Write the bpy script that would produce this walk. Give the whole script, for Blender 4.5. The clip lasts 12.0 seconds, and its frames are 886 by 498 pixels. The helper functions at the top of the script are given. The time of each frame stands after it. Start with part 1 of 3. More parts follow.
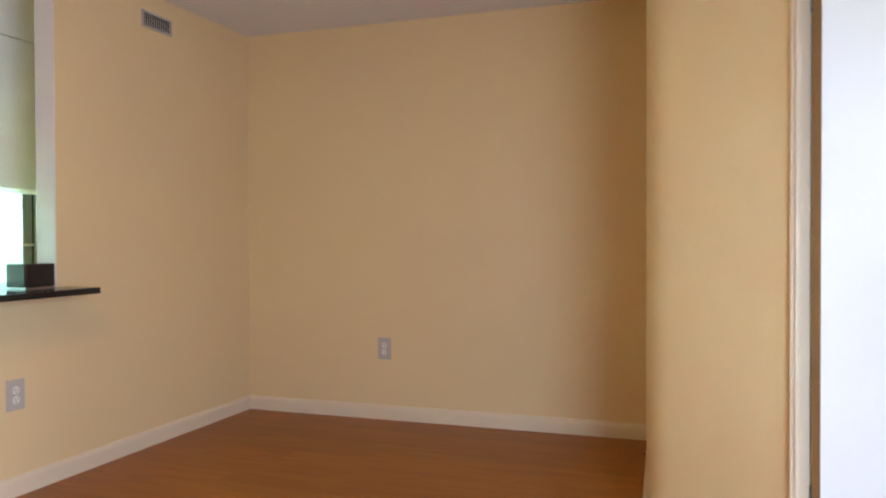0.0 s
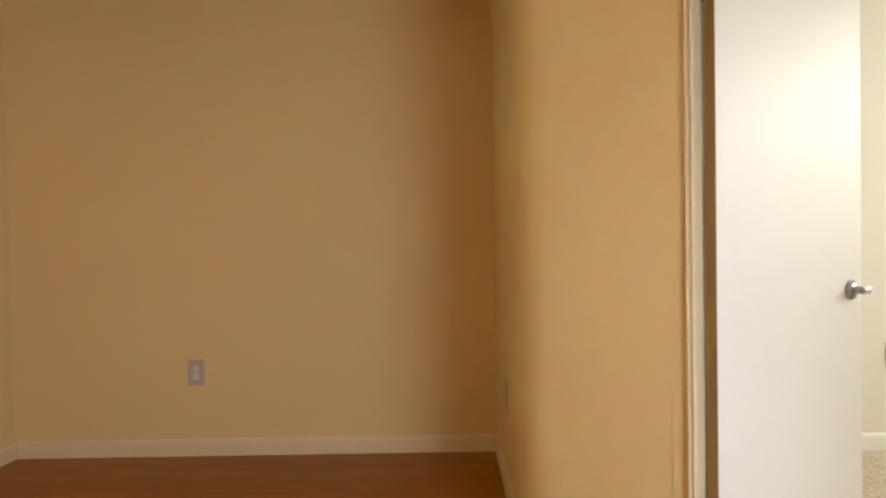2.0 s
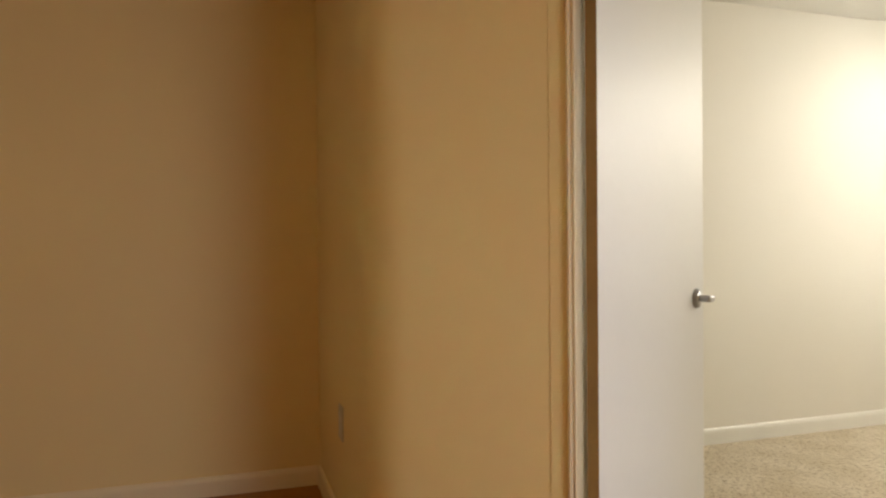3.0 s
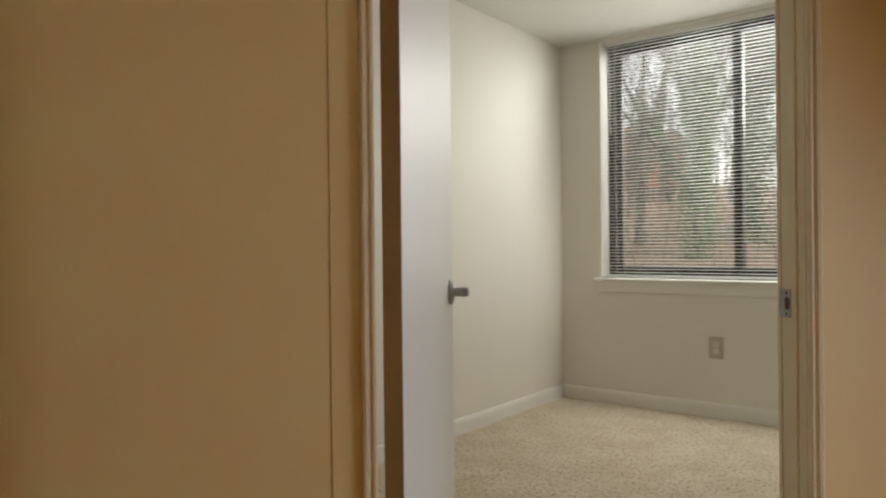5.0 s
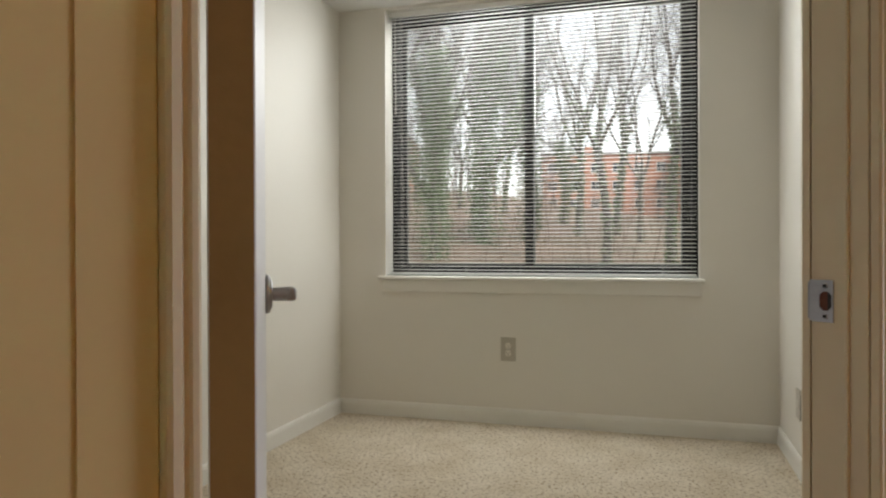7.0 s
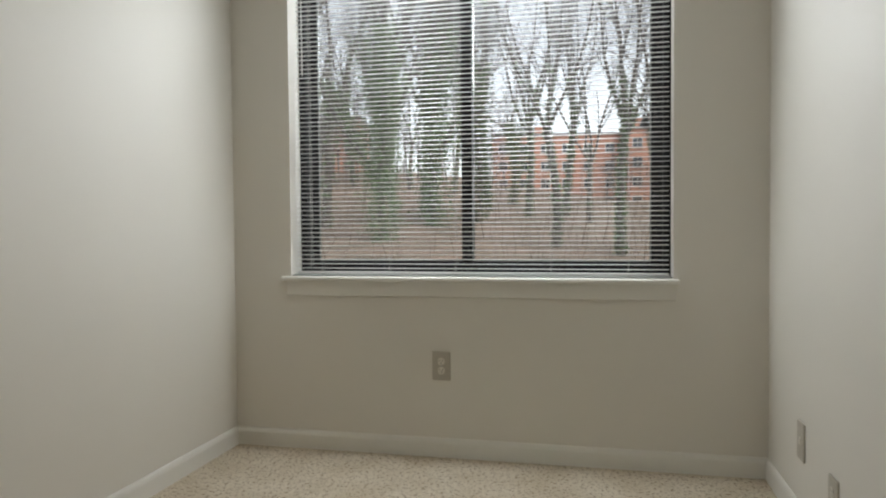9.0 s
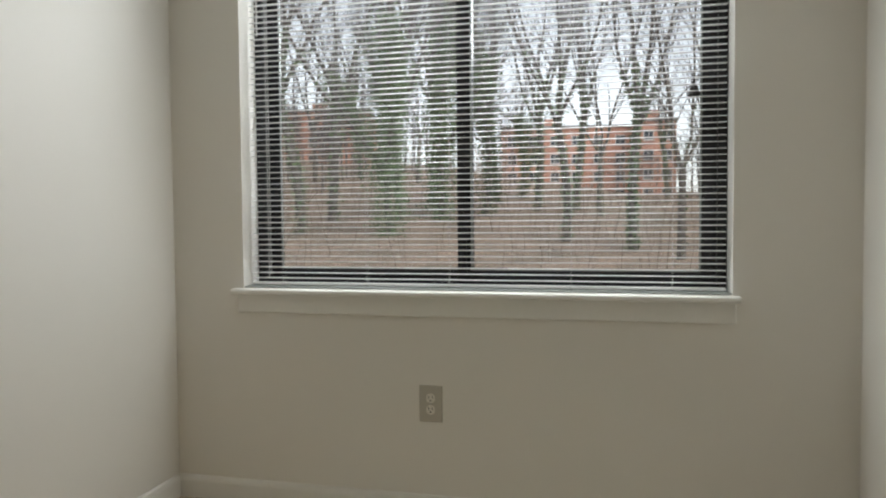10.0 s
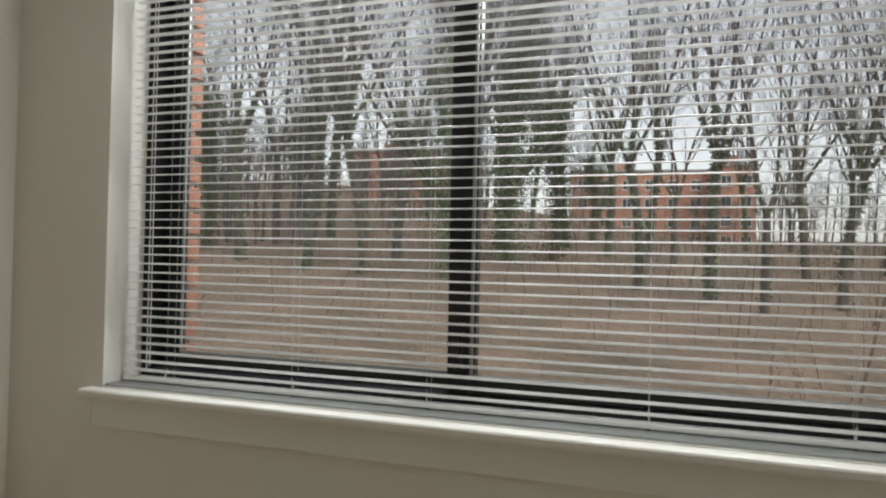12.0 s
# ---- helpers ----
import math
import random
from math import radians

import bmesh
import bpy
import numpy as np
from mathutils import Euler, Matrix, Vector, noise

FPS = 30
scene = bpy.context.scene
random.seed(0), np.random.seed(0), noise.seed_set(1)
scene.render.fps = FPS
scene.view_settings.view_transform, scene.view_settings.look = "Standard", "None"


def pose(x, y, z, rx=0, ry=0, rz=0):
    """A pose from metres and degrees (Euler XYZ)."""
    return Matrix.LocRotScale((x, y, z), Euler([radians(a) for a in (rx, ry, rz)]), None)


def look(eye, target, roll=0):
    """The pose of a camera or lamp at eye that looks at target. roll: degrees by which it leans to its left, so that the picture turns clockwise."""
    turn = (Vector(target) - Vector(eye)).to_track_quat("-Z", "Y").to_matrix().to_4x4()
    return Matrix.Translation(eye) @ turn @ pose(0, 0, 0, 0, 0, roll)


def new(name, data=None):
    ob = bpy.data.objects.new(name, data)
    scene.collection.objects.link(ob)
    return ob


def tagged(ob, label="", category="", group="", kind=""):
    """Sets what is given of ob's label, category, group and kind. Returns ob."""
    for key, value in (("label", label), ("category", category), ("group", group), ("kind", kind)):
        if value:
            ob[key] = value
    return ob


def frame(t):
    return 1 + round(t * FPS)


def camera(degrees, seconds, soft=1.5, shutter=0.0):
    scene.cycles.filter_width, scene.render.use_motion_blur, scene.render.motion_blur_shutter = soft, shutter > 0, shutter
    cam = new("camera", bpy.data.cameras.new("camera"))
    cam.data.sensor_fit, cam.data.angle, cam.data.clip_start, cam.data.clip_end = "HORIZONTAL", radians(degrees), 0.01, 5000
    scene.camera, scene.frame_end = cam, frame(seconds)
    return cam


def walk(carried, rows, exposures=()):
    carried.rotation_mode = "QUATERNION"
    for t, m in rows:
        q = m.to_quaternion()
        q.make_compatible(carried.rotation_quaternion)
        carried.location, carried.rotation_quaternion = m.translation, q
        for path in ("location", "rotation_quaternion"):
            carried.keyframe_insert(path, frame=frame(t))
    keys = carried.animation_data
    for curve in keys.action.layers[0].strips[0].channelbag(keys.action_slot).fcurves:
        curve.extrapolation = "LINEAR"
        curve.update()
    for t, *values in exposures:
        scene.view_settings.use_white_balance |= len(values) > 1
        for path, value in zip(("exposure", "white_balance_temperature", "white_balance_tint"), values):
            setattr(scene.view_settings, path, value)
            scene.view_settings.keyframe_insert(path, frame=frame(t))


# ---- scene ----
cam = camera(64.9, 12.0, soft=2.1, shutter=0.3)
PATH = [
    (0, (3.886, -3.868, 1.103), (1.979, -4.469, 1.077), -0.2),
    (0.5, (3.824, -4.03, 1.113), (1.907, -4.599, 1.081), -0.1),
    (1, (3.844, -4.169, 1.129), (1.907, -4.667, 1.106), -0.2),
    (1.5, (3.787, -4.27, 1.139), (1.806, -4.547, 1.121), -0.4),
    (2, (3.532, -4.185, 1.139), (1.532, -4.193, 1.095), -1.0),
    (2.5, (3.352, -4.267, 1.114), (1.37, -4.001, 1.078), -0.6),
    (3, (3.182, -4.381, 1.129), (1.289, -3.765, 1.107), -0.5),
    (3.2, (3.111, -4.487, 1.15), (1.295, -3.675, 1.124), -0.5),
    (4.8, (2.424, -4.332, 1.064), (1.083, -2.848, 1.047), -0.4),
    (5, (2.355, -4.329, 1.051), (1.118, -2.758, 1.045), -0.6),
    (5.5, (2.172, -4.208, 1.047), (1.185, -2.469, 1.034), -0.4),
    (6, (2.027, -4.054, 1.051), (1.193, -2.236, 1.029), 0.0),
    (6.5, (1.909, -3.942, 1.023), (1.197, -2.073, 1.008), -0.2),
    (7, (1.834, -3.883, 1.009), (1.254, -1.969, 1.001), -0.2),
    (7.5, (1.808, -3.812, 0.994), (1.347, -1.866, 0.984), -0.4),
    (7.7, (1.803, -3.75, 0.993), (1.373, -1.798, 0.979), -0.4),
    (9.5, (1.725, -2.782, 1.087), (1.273, -0.836, 1.008), -0.5),
    (10, (1.679, -2.422, 1.089), (1.208, -0.48, 1.006), -0.5),
    (10.5, (1.675, -2.117, 1.066), (1.134, -0.193, 1.013), -0.4),
    (11, (1.644, -1.818, 1.103), (1.058, 0.095, 1.067), -0.5),
    (11.5, (1.682, -1.477, 1.121), (1.022, 0.411, 1.113), -0.1),
    (12, (1.601, -1.302, 1.149), (0.943, 0.586, 1.183), 1.2),
]
walk(cam, [(t, look(eye, target, roll)) for t, eye, target, roll in PATH],
     exposures=[(0, 2.85, 5700, 10), (0.6, 3.0, 4850, 10), (1.6, 2.9, 5200, 10), (2.1, 2.4, 7900, 10), (3.2, 1.9, 8100, 10), (4.8, 1.25, 7300, 10),
                (7.7, 1.2, 6800, 10), (9.3, 1.05, 6450, 10), (10.5, 1.05, 6450, 10), (12, 0.65, 6700, 10)])

# ---------------------------------------------------------------- world and large lights
END_Y = -2.772
SUN_EL, SUN_ROT = radians(54.6), radians(141.3)
world = bpy.data.worlds.new("overcast_sky")
scene.world = world
world.use_nodes = True
wn = world.node_tree
bg = wn.nodes["Background"]
sky = wn.nodes.new("ShaderNodeTexSky")
sky.sky_type, sky.sun_disc = "NISHITA", False
sky.sun_elevation, sky.sun_rotation = SUN_EL, SUN_ROT
sky.air_density, sky.dust_density = 1.0, 1.4
grey = wn.nodes.new("ShaderNodeHueSaturation")
grey.inputs["Saturation"].default_value = 0.26
wn.links.new(sky.outputs[0], grey.inputs["Color"])
wn.links.new(grey.outputs[0], bg.inputs[0])
bg.inputs[1].default_value = 0.115


def lamp(name, kind, power, colour, m, size=(1, 1), angle=None):
    data = bpy.data.lights.new(name, kind)
    data.energy, data.color = power, colour
    if kind == "AREA":
        data.shape, data.size, data.size_y = "RECTANGLE", size[0], size[1]
    if angle:
        data.angle = radians(angle)
    ob = new(name, data)
    ob.matrix_world = m
    return ob


lamp("sun", "SUN", 1.1, (1.0, 0.96, 0.9), look((0, 0, 0), (-8, 10, -18)), angle=30)
# area lamps for daylight by the bedroom window; the kitchen's ceiling fixture comes later
for strip in range(4):
    zc = 1.03 + strip * 0.36
    lamp("bedroom_daylight", "AREA", 1.5, (0.95, 0.99, 1.0), look((1.185, -0.012, zc), (1.185, -2, zc - 1.25)), (1.64, 0.17))
# extra lamp hung outside the glass to brighten the slat tops like sky
lamp("slat_fill", "AREA", 18, (0.93, 0.98, 1.0), look((1.185, 0.62, 2.15), (1.185, -0.1, 1.25)), (1.25, 0.9))
# added cool fill for the low kitchen wall, set before an unseen door
lamp("living_fill", "AREA", 11.5, (0.7, 0.79, 1.0), look((3.6, END_Y - 0.26, 1.05), (2.6, -6.3, -0.6)), (1.4, 1.3))

# ---------------------------------------------------------------- materials


def mat(name, base, rough=0.6, metal=0.0, vary=0.06, scale=6.0, fine=220.0, bump=0.15, dist=0.002, dark=None, emit=None):
    """Painted or plain surface with blotches at two scales and a fine relief."""
    m = bpy.data.materials.new(name)
    m.use_nodes = True
    nt = m.node_tree
    b = nt.nodes["Principled BSDF"]
    co = nt.nodes.new("ShaderNodeTexCoord")
    n1 = nt.nodes.new("ShaderNodeTexNoise")
    n1.inputs["Scale"].default_value, n1.inputs["Detail"].default_value = scale, 4
    n2 = nt.nodes.new("ShaderNodeTexNoise")
    n2.inputs["Scale"].default_value, n2.inputs["Detail"].default_value = fine, 3
    nt.links.new(co.outputs["Object"], n1.inputs["Vector"])
    nt.links.new(co.outputs["Object"], n2.inputs["Vector"])
    mx = nt.nodes.new("ShaderNodeMix")
    mx.data_type = "RGBA"
    d = dark if dark else tuple(c * (1 - 2 * vary) for c in base)
    mx.inputs["A"].default_value = (*d, 1)
    mx.inputs["B"].default_value = (*base, 1)
    ramp = nt.nodes.new("ShaderNodeMapRange")
    ramp.inputs["From Min"].default_value, ramp.inputs["From Max"].default_value = 0.3, 0.6
    ad = nt.nodes.new("ShaderNodeMath")
    ad.operation = "MULTIPLY_ADD"
    ad.inputs[1].default_value, ad.inputs[2].default_value = 0.3, 0.0
    nt.links.new(n2.outputs[0], ad.inputs[0])
    ad2 = nt.nodes.new("ShaderNodeMath")
    ad2.operation = "MULTIPLY_ADD"
    ad2.inputs[1].default_value = 0.7
    nt.links.new(n1.outputs[0], ad2.inputs[0])
    nt.links.new(ad.outputs[0], ad2.inputs[2])
    nt.links.new(ad2.outputs[0], ramp.inputs["Value"])
    nt.links.new(ramp.outputs[0], mx.inputs["Factor"])
    nt.links.new(mx.outputs["Result"], b.inputs["Base Color"])
    b.inputs["Roughness"].default_value, b.inputs["Metallic"].default_value = rough, metal
    if bump:
        bp = nt.nodes.new("ShaderNodeBump")
        bp.inputs["Strength"].default_value, bp.inputs["Distance"].default_value = bump, dist
        nt.links.new(n2.outputs[0], bp.inputs["Height"])
        nt.links.new(bp.outputs[0], b.inputs["Normal"])
    if emit:
        b.inputs["Emission Color"].default_value = (*emit[:3], 1)
        b.inputs["Emission Strength"].default_value = emit[3]
    return m


wall_white = mat("bedroom_paint", (0.76, 0.735, 0.68), 0.55, vary=0.012, scale=1.5, fine=160, bump=0.12, dist=0.001)
wall_cream = mat("living_paint", (0.75, 0.585, 0.305), 0.5, vary=0.015, scale=1.2, fine=160, bump=0.12, dist=0.001)
ceiling_paint = mat("ceiling_paint", (0.76, 0.75, 0.72), 0.8, vary=0.01, fine=120, bump=0.2, dist=0.0015)
trim_white = mat("trim_paint", (0.8, 0.79, 0.75), 0.32, vary=0.02, scale=5, fine=60, bump=0.06, dist=0.001)
trim_cream = mat("cream_trim_paint", (0.74, 0.63, 0.44), 0.35, vary=0.02, scale=5, fine=60, bump=0.06, dist=0.001)
# brown that puts the warm shade on the painted hinge edge into its colour
edge_shade = mat("shaded_hinge_edge", (0.3, 0.185, 0.065), 0.7, vary=0.1, scale=8, fine=90)
door_white = mat("door_paint", (0.68, 0.675, 0.665), 0.45, vary=0.015, scale=2, fine=40, bump=0.05, dist=0.001)
black_frame = mat("black_anodised_frame", (0.012, 0.012, 0.015), 0.35, 0.3, vary=0.2, bump=0.05)
grey_track = mat("grey_aluminium_track", (0.36, 0.38, 0.37), 0.4, 0.6, vary=0.1)
slat_white = mat("slat_enamel", (0.88, 0.88, 0.87), 0.35, vary=0.03, scale=9, bump=0.02)
cord_white = mat("white_cord", (0.8, 0.8, 0.78), 0.7)
steel = mat("satin_steel", (0.42, 0.42, 0.44), 0.28, 1.0, vary=0.08, scale=40, bump=0.03)
plate_mat = mat("outlet_plastic", (0.47, 0.44, 0.38), 0.35, vary=0.02)
slot_dark = mat("dark_slot", (0.02, 0.018, 0.015), 0.6)
hole_brown = mat("raw_wood_in_hole", (0.16, 0.05, 0.025), 0.7, vary=0.2, scale=60)
socket_mat = mat("socket_plastic", (0.74, 0.71, 0.64), 0.3, vary=0.02)
granite = mat("black_granite", (0.015, 0.015, 0.016), 0.12, vary=0.3, fine=400, bump=0.02)
brick_mat = mat("red_brick", (0.42, 0.19, 0.125), 0.85, vary=0.16, scale=9, fine=90, bump=0.5, dist=0.004)
mortar_mat = mat("mortar", (0.4, 0.34, 0.3), 0.9)
bark = mat("grey_bark", (0.125, 0.108, 0.092), 0.9, vary=0.25, scale=3, fine=20, bump=0.8, dist=0.03)
twig_mat = mat("twig_bark", (0.125, 0.11, 0.1), 0.9, vary=0.2, scale=3, fine=20, bump=0)
brush_mat = mat("dry_brush", (0.26, 0.2, 0.15), 0.9, vary=0.2, scale=3, fine=20, bump=0)
ivy_mat = mat("ivy_leaf", (0.12, 0.175, 0.075), 0.6, vary=0.3, scale=2, fine=9, bump=0)
litter = mat("leaf_litter", (0.22, 0.155, 0.112), 0.95, scale=0.3, fine=2.4, bump=0.8, dist=0.3, dark=(0.1, 0.082, 0.055))


def carpet_mat():
    m = mat("speckled_carpet", (0.68, 0.605, 0.49), 0.95, scale=5, fine=60, bump=0.9, dist=0.012, dark=(0.55, 0.465, 0.34))
    nt = m.node_tree
    b = nt.nodes["Principled BSDF"]
    old = b.inputs["Base Color"].links[0].from_socket
    co = nt.nodes.new("ShaderNodeTexCoord")
    v = nt.nodes.new("ShaderNodeTexNoise")
    v.inputs["Scale"].default_value, v.inputs["Detail"].default_value = 62, 3
    nt.links.new(co.outputs["Object"], v.inputs["Vector"])
    r = nt.nodes.new("ShaderNodeMapRange")
    r.inputs["From Min"].default_value, r.inputs["From Max"].default_value = 0.54, 0.61
    nt.links.new(v.outputs[0], r.inputs["Value"])
    mx = nt.nodes.new("ShaderNodeMix")
    mx.data_type = "RGBA"
    nt.links.new(r.outputs[0], mx.inputs["Factor"])
    nt.links.new(old, mx.inputs["A"])
    v.inputs["Roughness"].default_value = 0.72
    mx.inputs["B"].default_value = (0.29, 0.215, 0.14, 1)
    nt.links.new(mx.outputs["Result"], b.inputs["Base Color"])
    return m


carpet = carpet_mat()


def wood_mat():
    m = bpy.data.materials.new("laminate_wood")
    m.use_nodes = True
    nt = m.node_tree
    b = nt.nodes["Principled BSDF"]
    co = nt.nodes.new("ShaderNodeTexCoord")
    info = nt.nodes.new("ShaderNodeObjectInfo")
    ad = nt.nodes.new("ShaderNodeVectorMath")
    ad.operation = "MULTIPLY_ADD"
    ad.inputs[1].default_value = (9, 1.0, 1)
    cmb = nt.nodes.new("ShaderNodeCombineXYZ")
    mul = nt.nodes.new("ShaderNodeMath")
    mul.operation = "MULTIPLY"
    mul.inputs[1].default_value = 37
    nt.links.new(info.outputs["Random"], mul.inputs[0])
    nt.links.new(mul.outputs[0], cmb.inputs[0])
    nt.links.new(mul.outputs[0], cmb.inputs[2])
    nt.links.new(co.outputs["Object"], ad.inputs[0])
    nt.links.new(cmb.outputs[0], ad.inputs[2])
    n = nt.nodes.new("ShaderNodeTexNoise")
    n.inputs["Scale"].default_value, n.inputs["Detail"].default_value, n.inputs["Distortion"].default_value = 2.2, 6, 0.8
    nt.links.new(ad.outputs[0], n.inputs["Vector"])
    ramp = nt.nodes.new("ShaderNodeValToRGB")
    e = ramp.color_ramp.elements
    e[0].position, e[0].color = 0.28, (0.24, 0.078, 0.006, 1)
    e[1].position, e[1].color = 0.75, (0.34, 0.125, 0.010, 1)
    nt.links.new(n.outputs[0], ramp.inputs[0])
    hs = nt.nodes.new("ShaderNodeHueSaturation")
    mr = nt.nodes.new("ShaderNodeMapRange")
    mr.inputs["To Min"].default_value, mr.inputs["To Max"].default_value = 0.92, 1.08
    nt.links.new(info.outputs["Random"], mr.inputs["Value"])
    nt.links.new(mr.outputs[0], hs.inputs["Value"])
    nt.links.new(ramp.outputs[0], hs.inputs["Color"])
    nt.links.new(hs.outputs[0], b.inputs["Base Color"])
    b.inputs["Roughness"].default_value, b.inputs["Specular IOR Level"].default_value = 0.36, 0.3
    return m


wood = wood_mat()


def glass_mat():
    m = bpy.data.materials.new("window_glass")
    m.use_nodes = True
    nt = m.node_tree
    nt.nodes.remove(nt.nodes["Principled BSDF"])
    out = nt.nodes["Material Output"]
    tr = nt.nodes.new("ShaderNodeBsdfTransparent")
    gl = nt.nodes.new("ShaderNodeBsdfGlossy")
    gl.inputs["Roughness"].default_value = 0.02
    fr = nt.nodes.new("ShaderNodeFresnel")
    fr.inputs[0].default_value = 1.3
    mx = nt.nodes.new("ShaderNodeMixShader")
    tr.inputs[0].default_value = (0.97, 0.98, 0.975, 1)
    nt.links.new(fr.outputs[0], mx.inputs[0])
    nt.links.new(tr.outputs[0], mx.inputs[1])
    nt.links.new(gl.outputs[0], mx.inputs[2])
    # faint white translucent share, a painted veil of glare over the view
    veil = nt.nodes.new("ShaderNodeBsdfTranslucent")
    veil.inputs[0].default_value = (0.85, 0.85, 0.85, 1)
    m2 = nt.nodes.new("ShaderNodeMixShader")
    n = nt.nodes.new("ShaderNodeTexNoise")
    n.inputs["Scale"].default_value = 3.0
    mr = nt.nodes.new("ShaderNodeMapRange")
    mr.inputs["To Min"].default_value, mr.inputs["To Max"].default_value = 0.004, 0.01
    nt.links.new(n.outputs[0], mr.inputs["Value"])
    nt.links.new(mr.outputs[0], m2.inputs[0])
    nt.links.new(mx.outputs[0], m2.inputs[1])
    nt.links.new(veil.outputs[0], m2.inputs[2])
    nt.links.new(m2.outputs[0], out.inputs["Surface"])
    return m


glass = glass_mat()

# ---------------------------------------------------------------- mesh helpers


def box(bm, lo, hi, m=None, bevel=0.0):
    """Adds a box between two corners to bm."""
    c = [(a + b) / 2 for a, b in zip(lo, hi)]
    d = [abs(b - a) for a, b in zip(lo, hi)]
    t = Matrix.Translation(c) @ Matrix.Diagonal((*d, 1))
    r = bmesh.ops.create_cube(bm, size=1, matrix=(m @ t) if m else t)
    if bevel:
        es = list({e for v in r["verts"] for e in v.link_edges})
        bmesh.ops.bevel(bm, geom=es, offset=bevel, segments=2, affect="EDGES", profile=0.5)
    return bm


def cyl(bm, p, q, r1, r2=None, seg=16, m=None):
    p, q = Vector(p), Vector(q)
    d = q - p
    t = Matrix.Translation((p + q) / 2) @ d.to_track_quat("Z", "Y").to_matrix().to_4x4()
    bmesh.ops.create_cone(bm, cap_ends=True, segments=seg, radius1=r1, radius2=r1 if r2 is None else r2, depth=d.length, matrix=(m @ t) if m else t)
    return bm


def prism(bm, outline, length, m):
    """Extrudes an outline in local x,z along local y by length, placed by m."""
    a = [bm.verts.new(m @ Vector((x, 0, z))) for x, z in outline]
    b = [bm.verts.new(m @ Vector((x, length, z))) for x, z in outline]
    n = len(outline)
    for i in range(n):
        bm.faces.new((a[i], a[(i + 1) % n], b[(i + 1) % n], b[i]))
    bm.faces.new(a[::-1])
    bm.faces.new(b)
    bmesh.ops.recalc_face_normals(bm, faces=bm.faces)
    return bm


def obj(name, bm, material, smooth=False):
    me = bpy.data.meshes.new(name)
    bm.to_mesh(me)
    bm.free()
    me.materials.append(material)
    if smooth:
        for p in me.polygons:
            p.use_smooth = True
    return new(name, me)


def part(name, bm, material, parent, label="", smooth=False):
    ob = obj(name, bm, material, smooth)
    ob.parent = parent
    if label:
        ob["label"] = label
    return ob


def thing(name, label, category, group="", kind=""):
    return tagged(new(name), label, category, group, kind)


def B():
    return bmesh.new()


H = 2.432                     # ceiling height
ANG = radians(45)            # turn of the slanting door wall
U, N = Vector((math.cos(ANG), math.sin(ANG), 0)), Vector((math.sin(ANG), -math.cos(ANG), 0))
C0 = Vector((1.07, -3.93, 0))  # outside corner where the slanting wall begins
SL, SR, SE = 0.652, 1.439, 1.638  # along it: left jamb, right jamb, end
RR = 0.3                      # rounding of that corner, and how far it runs along each wall
RT = RR * math.tan(ANG / 2)
TH = 0.078                    # its thickness
SLANT = Matrix.Translation(C0) @ pose(0, 0, 0, 0, 0, 45)  # local x along the wall, y into the bedroom
DOOR_H = 2.05
END = C0 + U * SE
AX, AY, KY = -0.09, -3.93, -6.458   # alcove's back wall, its bedroom-side wall, its kitchen wall
KITCHEN = Matrix.Translation((AX, KY, 0)) @ pose(0, 0, 0, 0, 0, -2.8) @ Matrix.Translation((-AX, -KY, 0))  # the kitchen wall's slight turn
BX = 2.443                    # bedroom's far side wall
WX0, WX1, WZ0, WZ1 = 0.300, 2.062, 0.835, 2.417  # window opening
EX, SY = 7.4, -8.75            # east end of the living room, kitchen's far wall


def wall(name, boxes, material, label, m=None):
    bm = B()
    for lo, hi in boxes:
        box(bm, lo, hi, m)
    return tagged(obj(name, bm, material), label, "wall", kind="structure")


def floor_slab(name, lo, hi, material, label, cat="floor"):
    return tagged(obj(name, box(B(), lo, hi), material), label, cat, kind="structure")


# ---------------------------------------------------------------- structure
T = 0.1
wall("wall_window", [((-0.2, 0, 0), (WX0, 0.2, H)), ((WX1, 0, 0), (BX + 0.2, 0.2, H)), ((WX0, 0, 0), (WX1, 0.2, WZ0)), ((WX0, 0, WZ1), (WX1, 0.2, H))],
     wall_white, "white painted bedroom wall round the window")
wall("wall_bedroom_west", [((-0.1, AY + 0.1, 0), (0, 0, H))], wall_white, "white painted bedroom side wall")
wall("wall_bedroom_east", [((BX, -2.68, 0), (BX + 0.12, 0, H))], wall_white, "white painted bedroom wall beside the window")
wall("wall_alcove_side", [((AX, AY, 0), (C0.x - RT, AY + 0.1, H))], wall_cream, "cream painted alcove wall backing the bedroom")
wall("wall_alcove_back", [((AX - 0.12, KY, 0), (AX, AY + 0.1, H))], wall_cream, "cream painted back wall of the alcove")
wall("wall_door", [((RT, 0, 0), (SL - 0.02, TH, H)), ((SR + 0.02, 0, 0), (SE + 0.03, TH, H)), ((SL - 0.02, 0, DOOR_H + 0.02), (SR + 0.02, TH, H))],
     wall_cream, "cream painted slanting wall with a doorway", SLANT)
bm = B()
arc = [(C0.x - RT + RR * math.sin(ANG * i / 10), AY + RR - RR * math.cos(ANG * i / 10)) for i in range(11)]
arc += [tuple((SLANT @ Vector((RT, TH, 0))).xy), (C0.x - RT, AY + 0.1)]
lower, upper = [bm.verts.new((x, y, 0)) for x, y in arc], [bm.verts.new((x, y, H)) for x, y in arc]
for i in range(len(arc)):
    j = (i + 1) % len(arc)
    bm.faces.new((lower[i], lower[j], upper[j], upper[i])).smooth = i < 10
bm.faces.new(lower[::-1])
bm.faces.new(upper)
